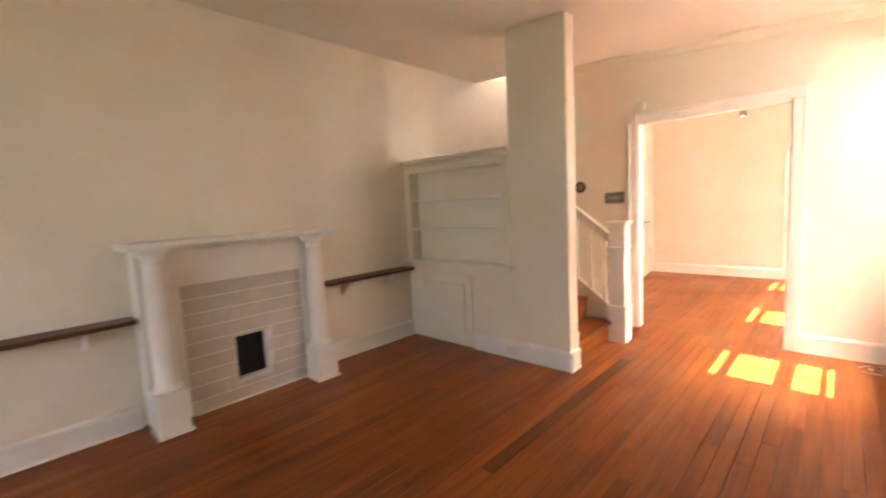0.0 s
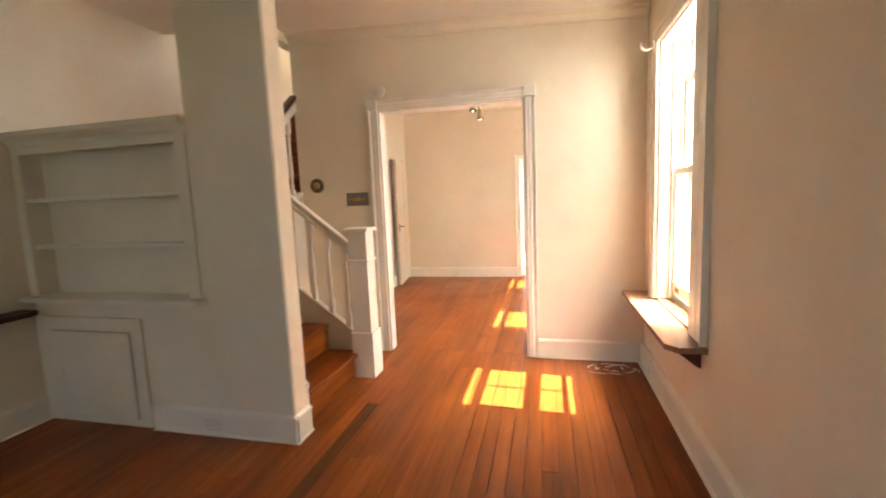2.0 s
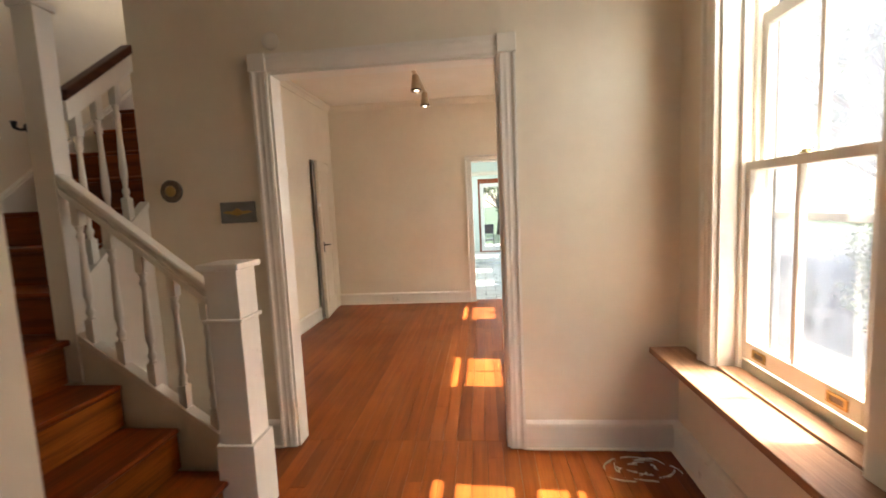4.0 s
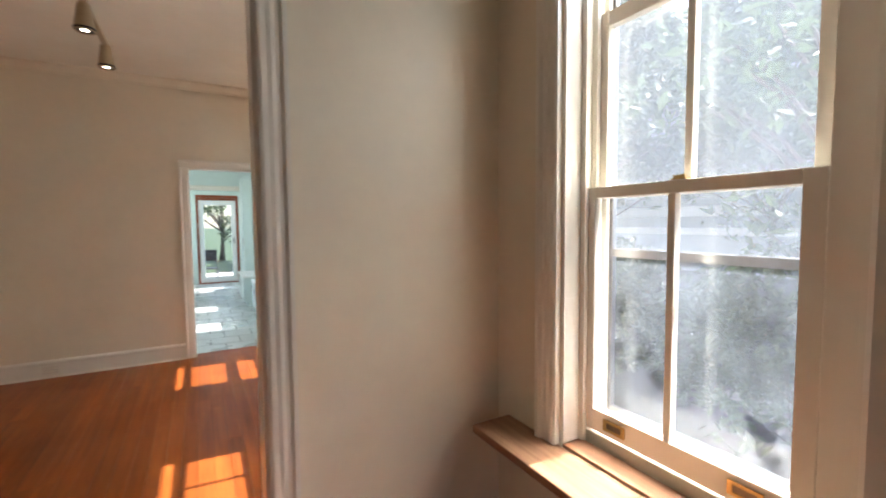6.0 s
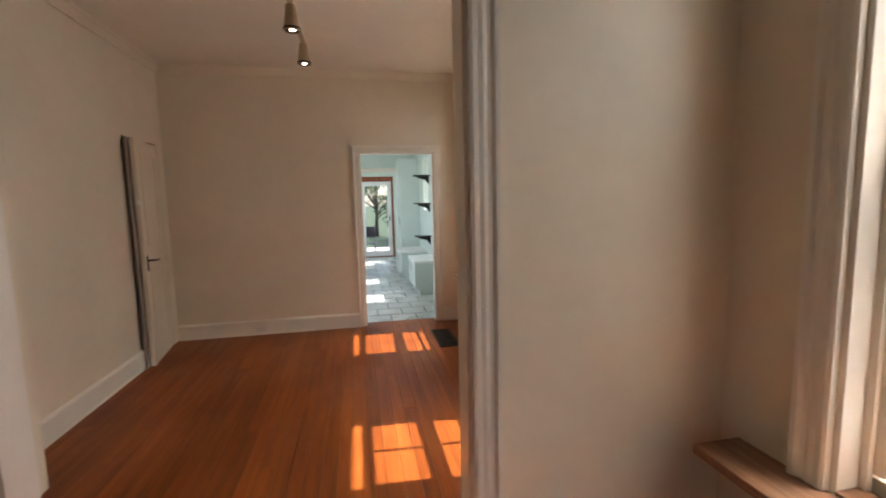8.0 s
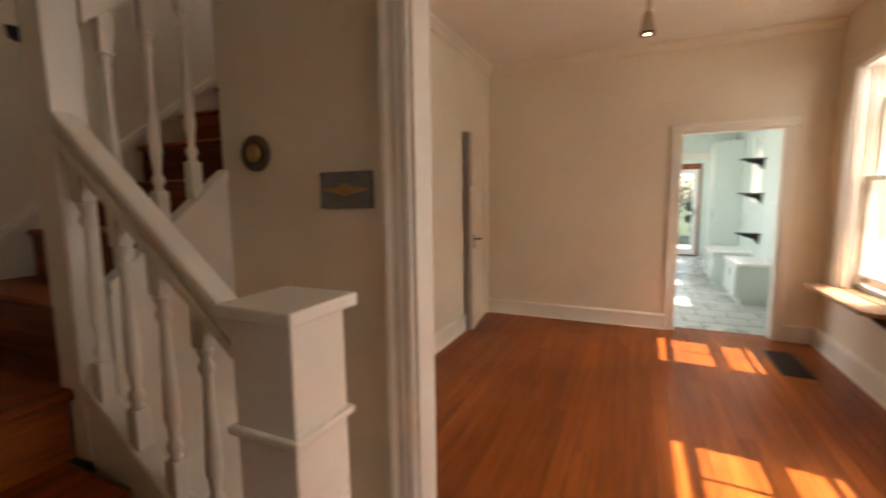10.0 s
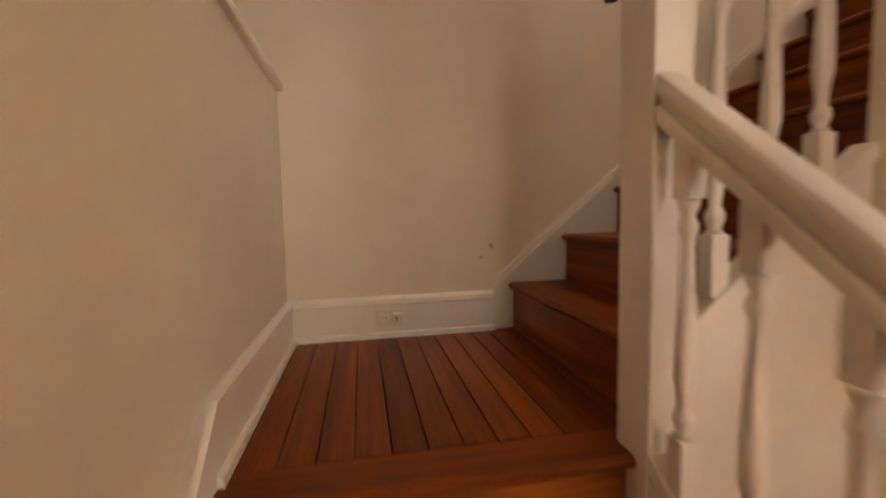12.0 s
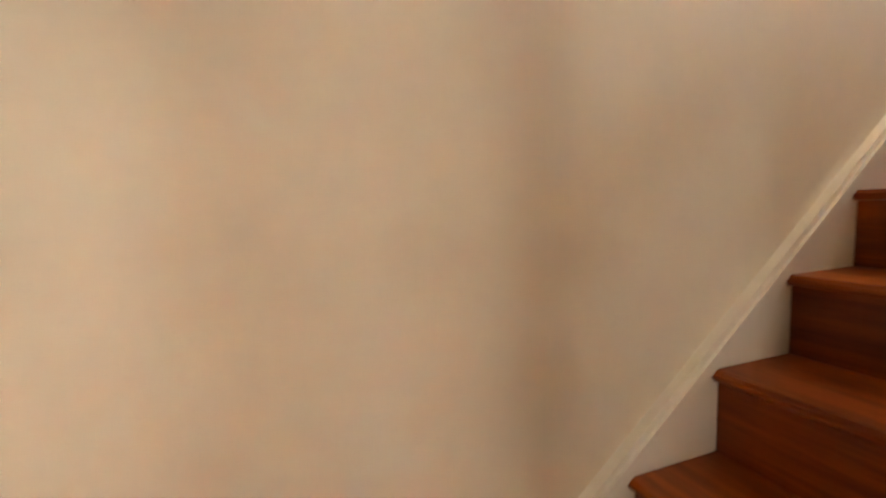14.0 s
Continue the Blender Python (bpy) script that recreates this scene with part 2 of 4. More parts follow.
GREYWALL = paint("grey_foundation", (0.15, 0.155, 0.165), 0.8, 0.12)
ROOF = paint("roof_shingle", (0.16, 0.15, 0.15), 0.9, 0.15)
BARK = paint("bark", (0.13, 0.1, 0.075), 0.9, 0.25, 1.0)

LEAF, nt, b = material("leaves")
info = nt.nodes.new("ShaderNodeNewGeometry")
nt.links.new(ramp(nt, info.outputs["Random Per Island"], [(0.0, (0.04, 0.065, 0.03)), (0.5, (0.065, 0.10, 0.05)), (1.0, (0.10, 0.135, 0.07))]), b.inputs["Base Color"])
b.inputs["Roughness"].default_value = 0.45
tr = nt.nodes.new("ShaderNodeBsdfTranslucent")
tr.inputs[0].default_value = (0.10, 0.15, 0.06, 1)
mx = nt.nodes.new("ShaderNodeMixShader")
mx.inputs[0].default_value = 0.35
nt.links.new(b.outputs[0], mx.inputs[1])
nt.links.new(tr.outputs[0], mx.inputs[2])
nt.links.new(mx.outputs[0], nt.nodes["Material Output"].inputs[0])


def old_glass(name, clean, dusty):
    """Window glass with an uneven film of dust, tinted blue for haze, that the sun lights up."""
    m, nt, b = material(name)
    b.inputs["Base Color"].default_value = (1, 1, 1, 1)
    b.inputs["Roughness"].default_value, b.inputs["IOR"].default_value, b.inputs["Transmission Weight"].default_value = 0.0, 1.45, 1.0
    dust = nt.nodes.new("ShaderNodeBsdfTranslucent")
    dust.inputs[0].default_value = (0.78, 0.88, 1.0, 1)
    mx = nt.nodes.new("ShaderNodeMixShader")
    film = noise_tex(nt, world_coords(nt, (1, 1, 0.5)), 5.0, 6, 0.65)
    nt.links.new(ramp(nt, film, [(0.3, (clean,) * 3), (0.75, (dusty,) * 3)]), mx.inputs[0])
    nt.links.new(b.outputs[0], mx.inputs[1])
    nt.links.new(dust.outputs[0], mx.inputs[2])
    nt.links.new(mx.outputs[0], nt.nodes["Material Output"].inputs[0])
    return m


GLASS = old_glass("window_glass", 0.004, 0.012)
STORMGLASS = old_glass("dusty_storm_glass", 0.05, 0.08)
# dust film with its contrast raised to imitate blotches of leaf shadow
SCREEN = old_glass("dusty_dappled_screen", 0.008, 0.085)

BULB, nt, b = material("lamp_bulb")
b.inputs["Base Color"].default_value = (0.9, 0.85, 0.75, 1)
b.inputs["Emission Color"].default_value = (1.0, 0.86, 0.66, 1)
b.inputs["Emission Strength"].default_value = 6.0

# ---------------------------------------------------------------- plan
FW, EW = -3.17, 0.725            # faces of the fireplace wall and the window wall
HY0, HY1 = 3.13, 3.268           # the half wall with the bookcase, and its pier
PL, PX = -1.89, -1.366           # the pier's two ends
WY0, WY1, WX = 4.60, 4.71, -2.125  # the wall with the wide opening, and its free end
OL, OR, OT = -1.352, -0.15, 2.08   # the wide opening
FY = 8.17                        # far wall of the dining room
DX = -2.30                       # west wall of the dining room
KL, KR, KT = -0.40, 0.40, 1.915   # kitchen doorway
CZ = 2.74                        # ceilings
HOLE_Y = 4.36                    # edge of the stairwell in the ceiling


def sloped_to_view(bm):
    """Slopes the living room ceiling down towards the window wall to fit the camera's view."""
    for v in bm.verts:
        v.co.z += 0.052 * (-1.5 - v.co.x)
    return bm

SY = -2.1                        # front wall behind the start
BBH = 0.17
RISE, LAND = 0.203, 0.812        # stairs
LX = -2.182                       # edge of the landing
WINDOWS = ((3.50, 4.26), (5.18, 5.94), (7.04, 7.80))   # spans of the three window openings
WZ0, WZ1 = 0.59, 2.27


def structure(name, bm, mat, label, category="wall"):
    return tagged(link(name, bm, mat), label, category, kind="structure")


# walls
holes = [(a, b, WZ0, WZ1) for a, b in WINDOWS]
structure("wall_east", slab_with_holes("x", EW, EW + 0.25, SY - 0.15, 8.29, -0.4, CZ + 0.1, holes), WALL, "cream painted plaster wall with three tall windows")
structure("wall_west", box(FW - 0.15, FW, SY - 0.15, 6.5, -0.4, 5.2), WALL, "cream painted plaster wall behind fireplace and stairs")
structure("wall_south", slab_with_holes("y", SY, SY - 0.15, FW, EW, -0.4, CZ + 0.1, [(-2.3, -0.3, 0.7, 2.2)]), WALL, "cream painted plaster front wall with a window")
structure("wall_middle", slab_with_holes("y", WY0, WY1, WX, EW, -0.1, CZ + 0.1, [(OL, OR, -0.1, OT)]), WALL, "cream plaster wall with a wide cased opening")
structure("wall_stair_side", box(WX, WX + 0.12, WY1, 5.65, -0.1, CZ + 0.1), WALL, "plain plaster wall closing the upper stairs")
structure("wall_stair_end", box(FW, DX - 0.12, 6.4, 6.5, -0.1, 5.2), WALL, "plain plaster wall at the head of the stairs")
structure("wall_stair_jog", box(DX - 0.12, WX + 0.12, 5.65, 5.75, -0.1, CZ + 0.1), WALL, "plain plaster wall beside the upper stairs")
structure("wall_dining_west", slab_with_holes("x", DX, DX - 0.12, 5.75, FY, -0.1, CZ + 0.1, [(7.42, 8.04, -0.1, 1.97)]), WALL, "cream plaster wall with a closet door")
structure("wall_north", slab_with_holes("y", FY, FY + 0.12, DX - 0.12, EW, -0.1, CZ + 0.1, [(KL, KR, -0.1, KT)]), WALL, "cream plaster wall with the kitchen doorway")
bm = box(DX - 0.9, DX - 0.8, 7.2, 8.2, -0.1, 2.2)
add_box(bm, DX - 0.8, DX - 0.12, 7.2, 7.3, -0.1, 2.2)
add_box(bm, DX - 0.8, DX - 0.12, 8.1, 8.2, -0.1, 2.2)
add_box(bm, DX - 0.8, DX - 0.12, 7.2, 8.2, 2.2, 2.3)
structure("closet_lining", bm, CLOSET, "dark unlit closet behind the door")
# stairwell walls above the ceiling
bm = box(WX, WX + 0.12, HOLE_Y, 6.4, CZ + 0.16, 5.2)
add_box(bm, FW, WX + 0.12, HOLE_Y - 0.12, HOLE_Y, CZ + 0.2, 5.2)
structure("wall_stairwell", bm, WALL, "plaster walls of the stairwell on the upper floor")
structure("ceiling_stairwell", box(FW - 0.15, WX + 0.15, 4.0, 6.5, 5.2, 5.3), CEIL, "plain ceiling over the stairwell", "ceiling")

# ceilings
structure("ceiling", sloped_to_view(slab_with_holes("z", CZ, CZ + 0.12, FW, EW, SY, WY0, [(FW, WX, HOLE_Y, WY0)])), CEIL, "smooth cream ceiling of the living room and hall", "ceiling")
structure("ceiling_dining", box(DX, EW, WY1, FY, CZ, CZ + 0.1), CEIL, "smooth cream ceiling of the dining room", "ceiling")


# baseboards: a board, a cap and a shoe at the floor
def baseboard(runs, name="baseboard", base=0.0, deep=1.0):
    """Runs of (axis, face, out, a, b): a board on a face, standing out by the sign of out."""
    bm = bmesh.new()
    for axis, face, out, a, b in runs:
        prof = [(0, 0), (0.032, 0), (0.03, 0.02), (0.018, 0.024), (0.018, BBH - 0.035), (0.024, BBH - 0.03), (0.022, BBH - 0.012), (0.008, BBH), (0, BBH)]
        prof = [(face + out * d * deep, base + h) for d, h in prof]
        add_prism(bm, prof, "y" if axis == "x" else "x", a, b)
    return structure(name, bm, TRIM, "white painted wooden baseboard with a moulded cap", "baseboard")


baseboard([("x", FW, 1, SY, 0.66), ("x", FW, 1, 2.0, HY0)])
baseboard([("x", EW, -1, SY, WY0), ("x", EW, -1, WY1, FY)], deep=1.6)
baseboard([("y", HY0, -1, -2.32, PX + 0.032), ("x", PX, 1, HY0 - 0.032, HY1 + 0.0)])
baseboard([("y", WY0, -1, WX, OL - 0.085), ("y", WY0, -1, OR + 0.085, EW)])
baseboard([("y", FY, -1, DX, KL - 0.075), ("y", FY, -1, KR + 0.075, EW), ("x", DX, 1, 5.75, 7.415)])
baseboard([("y", HY1, 1, FW, LX - 0.045), ("x", FW, 1, HY1, 4.115)], base=LAND)


# crown mouldings
def crown(runs, label="slim painted crown moulding under the ceiling", shape=lambda bm: bm):
    bm = bmesh.new()
    for axis, face, out, a, b in runs:
        prof = [(0, -0.075), (0.012, -0.075), (0.016, -0.06), (0.04, -0.028), (0.055, -0.018), (0.06, 0), (0, 0)]
        add_prism(bm, [(face + out * d, CZ + h) for d, h in prof], "y" if axis == "x" else "x", a, b)
    structure("crown_moulding", shape(bm), WALL, label, "moulding")


crown([("y", WY0, -1, WX, EW), ("x", WX, -1, HOLE_Y, WY0)], shape=sloped_to_view)
crown([("y", FY, -1, DX, EW), ("x", DX, 1, 5.75, FY), ("y", WY1, 1, WX + 0.12, EW)])


# casings round openings
def casing_profile(w):
    return [(0, 0), (0, 0.014), (0.01, 0.018), (w * 0.3, 0.0165), (w * 0.45, 0.019), (w * 0.6, 0.0165), (w - 0.024, 0.018), (w - 0.014, 0.025), (w, 0.026), (w, 0)]


def door_casing(name, x0, x1, top, face, out, w, label, blocks=True):
    """Side and head casing on a wall of constant y."""
    th = empty(name, label, "door casing", at=((x0 + x1) / 2, face, 0))
    th["kind"] = "structure"
    inv = Matrix.Translation((-(x0 + x1) / 2, -face, 0))
    for s, x in ((-1, x0), (1, x1)):
        part("side_casing", turned(prism([(x + s * d, face + out * h) for d, h in casing_profile(w)], "z", 0, top), inv), TRIM, th)
        if blocks:
            bm = box(min(x, x + s * w) - 0.004, max(x, x + s * w) + 0.004, min(face, face + out * 0.036), max(face, face + out * 0.036), top, top + w + 0.004, 0.004)
            part("corner_block", turned(bm, inv), TRIM, th)
    a, b = (x0, x1) if blocks else (x0 - w, x1 + w)
    part("head_casing", turned(prism([(face + out * h, top + d) for d, h in casing_profile(w)], "x", a, b), inv), TRIM, th)
    return th


door_casing("casing_middle", OL, OR, OT, WY0, -1, 0.085, "white painted moulded casing with square corner blocks")
door_casing("casing_middle_back", OL, OR, OT, WY1, 1, 0.085, "white painted moulded casing with square corner blocks")
door_casing("casing_kitchen", KL, KR, KT, FY, -1, 0.075, "white painted moulded casing of the kitchen doorway", False)


def jamb(name, x0, x1, y0, y1, top, t, label):
    th = tagged(empty(name, label, "jamb"), kind="structure")
    part("side_lining", box(x0 - 0.002, x0 + t, y0, y1, 0, top - t), TRIM, th)
    part("side_lining", box(x1 - t, x1 + 0.002, y0, y1, 0, top - t), TRIM, th)
    part("head_lining", box(x0 - 0.002, x1 + 0.002, y0, y1, top - t, top + 0.002), TRIM, th)


jamb("jamb_middle", OL, OR, WY0, WY1, OT, 0.014, "white painted lining of the wide opening")
jamb("jamb_kitchen", KL, KR, FY, FY + 0.12, KT, 0.012, "white painted lining of the kitchen doorway")
tagged(link("threshold", box(KL + 0.012, KR - 0.012, FY - 0.015, FY + 0.13, 0, 0.014, 0.005), TREADX), "dark wooden threshold at the kitchen doorway", "threshold", kind="structure")

# ---------------------------------------------------------------- half wall with bookcase
bm = box(FW, -1.965, HY1 - 0.025, HY1, 0.0, 1.80)                  # back
add_box(bm, FW, FW + 0.06, HY0, HY1 - 0.025, 0.0, 1.80)            # left cheek
add_box(bm, -1.965, PL, HY0, HY1, 0.0, 1.80)                        # right cheek
add_box(bm, FW + 0.06, -1.965, HY0, HY1 - 0.025, 0.0, 0.80)          # below
add_box(bm, FW + 0.06, -1.965, HY0, HY1 - 0.025, 1.735, 1.80)        # above
structure("half_wall", bm, WALL, "cream painted half wall between living room and stairs")
structure("pier", prism([(PL, HY0), (PX - 0.008, HY0), (PX, HY0 + 0.008), (PX, HY1 - 0.008), (PX - 0.008, HY1), (PL, HY1)], "z", 0, CZ + 0.03), WALL, "full-height cream painted pier at the end of the half wall")
structure("half_wall_cap", box(FW, PL, HY1 - 0.01, HY1 + 0.022, 1.795, 1.82, 0.004), TRIM, "painted ledge along the top of the half wall", "trim")

bookcase = empty("built_in_bookcase", "white painted built-in bookcase with three empty shelves", "bookcase", at=(-2.5, HY0, 0.8))
inv = Matrix.Translation((2.5, -HY0, -0.8))


def at_case(bm):
    return turned(bm, inv)


part("cornice", at_case(prism([(HY0 + 0.02, 1.745), (HY0 - 0.016, 1.745), (HY0 - 0.024, 1.765), (HY0 - 0.066, 1.80), (HY0 - 0.072, 1.828), (HY0 + 0.02, 1.828)], "x", FW, PL + 0.02)), WALL, bookcase)
part("stile", at_case(box(-1.965, PL, HY0 - 0.016, HY0 - 0.001, 0.83, 1.745, 0.003)), WALL, bookcase)
part("stile", at_case(box(FW, FW + 0.062, HY0 - 0.016, HY0 - 0.001, 0.83, 1.745, 0.003)), WALL, bookcase)
part("sill", at_case(box(FW, PL + 0.03, HY0 - 0.085, HY1 - 0.03, 0.802, 0.83, 0.006)), TRIM, bookcase)
part("top_rail", at_case(box(FW + 0.06, -1.965, HY0 - 0.016, HY0 - 0.001, 1.70, 1.745, 0.003)), WALL, bookcase)
for z in (1.135, 1.425):
    part("shelf", at_case(box(FW + 0.062, -1.9652, HY0 + 0.0, HY1 - 0.027, z - 0.011, z + 0.011, 0.003)), TRIM, bookcase)

cab = empty("low_cupboard", "white painted flush cupboard door under the bookcase", "cupboard", at=(-2.7, HY0, 0))
inv = Matrix.Translation((2.7, -HY0, 0))
part("frame", turned(slab_with_holes("y", HY0 - 0.02, HY0 - 0.001, FW + 0.005, -2.34, 0.02, 0.70, [(-3.06, -2.42, 0.06, 0.62)]), inv), WALL, cab)
door = part("door", turned(box(-3.052, -2.428, HY0 - 0.026, HY0 - 0.002, 0.068, 0.612, 0.004), inv), WALL, cab)
for x0, x1, z0, z1 in ((-3.052, -2.98, 0.068, 0.612), (-2.50, -2.428, 0.068, 0.612), (-2.98, -2.50, 0.54, 0.612), (-2.98, -2.50, 0.068, 0.14)):
    part("rail", turned(box(x0, x1, HY0 - 0.0285, HY0 - 0.026, z0, z1, 0.001), inv), WALL, door)

# ---------------------------------------------------------------- fireplace
MX = -3.04
fire = empty("fireplace", "white painted mantelpiece with round columns and a tiled surround", "fireplace", at=(FW, 1.35, 0))
inv = Matrix.Translation((-FW, -1.35, 0))
part("chimney_breast", turned(slab_with_holes("x", FW + 0.001, MX, 0.69, 1.96, 0, 1.188, [(0.925, 1.80, 0, 0.92)]), inv), TRIM, fire)
part("backing", turned(slab_with_holes("x", FW + 0.002, MX - 0.022, 0.925, 1.80, 0, 0.92, [(1.255, 1.50, 0.15, 0.485)]), inv), GROUT, fire)
part("firebox", turned(box(FW + 0.001, FW + 0.012, 1.25, 1.505, 0.145, 0.49), inv), DARK, fire, "black panel, its colour standing in for the firebox's shade")
rng = random.Random(4)
rows, h = 9, 0.92 / 9
for r in range(rows):
    y = 0.93 - (0.0 if r % 2 else 0.11)
    while y < 1.80:
        w = 0.235
        y0, y1, z0, z1 = max(0.927, y + 0.001), min(1.798, y + w - 0.001), r * h + 0.004, (r + 1) * h - 0.004
        y += w
        if y1 - y0 < 0.03:
            continue
        spans = [(y0, y1, z0, z1)]
        if z1 > 0.15 and z0 < 0.485 and y1 > 1.252 and y0 < 1.503:
            spans = []
            if y0 < 1.24:
                spans.append((y0, 1.25, z0, z1))
            if y1 > 1.515:
                spans.append((1.505, y1, z0, z1))
            if z1 > 0.495:
                spans.append((max(y0, 1.253), min(y1, 1.502), max(z0, 0.491), z1))
            if z0 < 0.14:
                spans.append((max(y0, 1.253), min(y1, 1.502), z0, min(z1, 0.146)))
        for s in spans:
            if s[1] - s[0] > 0.02 and s[3] - s[2] > 0.015:
                part("tile", turned(box(MX - 0.021, MX - 0.0165 + rng.uniform(-0.0008, 0.0008), *s, 0.002), inv), TILE, fire)
for y in (0.775, 1.875):
    part("plinth", turned(box(MX, MX + 0.19, y - 0.09, y + 0.09, 0, 0.29, 0.005), inv), TRIM, fire)
    bm = box(MX, MX + 0.205, y - 0.1, y + 0.1, 0, 0.03, 0.004)
    part("plinth_shoe", turned(bm, inv), TRIM, fire)
    prof = [(0.085, 0.29), (0.085, 0.305), (0.075, 0.32), (0.07, 0.325), (0.07, 0.335), (0.064, 0.345), (0.066, 0.55), (0.065, 0.75), (0.058, 1.085), (0.062, 1.09), (0.062, 1.1), (0.056, 1.106), (0.058, 1.125), (0.078, 1.15), (0.09, 1.158), (0.09, 1.173)]
    part("column", turned(lathe(prof, MX + 0.095, y, 28), inv), TRIM, fire)
    part("capital", turned(box(MX + 0.005, MX + 0.185, y - 0.09, y + 0.09, 1.173, 1.188, 0.004), inv), TRIM, fire)
part("mantel_shelf", turned(prism([(FW + 0.002, 1.188), (MX + 0.19, 1.188), (MX + 0.2, 1.2), (MX + 0.225, 1.206), (MX + 0.225, 1.232), (FW + 0.002, 1.232)], "y", 0.62, 2.02), inv), TRIM, fire)
part("hearth_strip", turned(box(MX - 0.012, MX + 0.012, 0.93, 1.80, 0, 0.022, 0.004), inv), TRIM, fire)


def wall_shelf(y0, y1, label):
    th = empty("wall_shelf", label, "shelf", "dark wooden wall shelves", at=(FW, y0, 0.72))
    inv = Matrix.Translation((-FW, -y0, -0.72))
    part("board", turned(prism([(FW + 0.001, y0), (FW + 0.15, y0), (FW + 0.17, y0 + 0.03), (FW + 0.17, y1 - 0.04), (FW + 0.14, y1), (FW + 0.001, y1)], "z", 0.73, 0.758, 0.004), inv), SHELFWOOD, th)
    for y in (y0 + 0.25, y1 - 0.25):
        part("bracket", turned(prism([(FW + 0.001, 0.729), (FW + 0.13, 0.729), (FW + 0.12, 0.71), (FW + 0.03, 0.62), (FW + 0.001, 0.60)], "y", y - 0.01, y + 0.01), inv), TRIM, th)


wall_shelf(-1.1, 0.675, "long dark-stained wooden shelf beside the mantelpiece")
wall_shelf(2.02, 3.05, "dark-stained wooden shelf between mantelpiece and bookcase")

# ---------------------------------------------------------------- windows


def sash(parent, name, x, y0, y1, z0, z1, bottom=0.06, top=0.035, aside=0.0):
    fr = empty(name)
    fr.parent = parent
    t = 0.017
    ob = part("stile", box(x - t, x + t, y0, y0 + 0.045, z0, z1, 0.003), TRIM, fr)
    part("stile", box(x - t, x + t, y1 - 0.045, y1, z0, z1, 0.003), TRIM, fr)
    part("bottom_rail", box(x - t, x + t, y0 + 0.045, y1 - 0.045, z0, z0 + bottom, 0.003), TRIM, fr)
    part("top_rail", box(x - t, x + t, y0 + 0.045, y1 - 0.045, z1 - top, z1, 0.003), TRIM, fr)
    c = (y0 + y1) / 2 + aside
    part("muntin", box(x - 0.014, x + 0.014, c - 0.011, c + 0.011, z0 + bottom, z1 - top, 0.003), TRIM, fr)
    g = part("pane", box(x - 0.002, x + 0.002, y0 + 0.04, y1 - 0.04, z0 + bottom - 0.005, z1 - top + 0.005), GLASS, fr, "clear old window glass")
    g.visible_shadow = False
    return fr


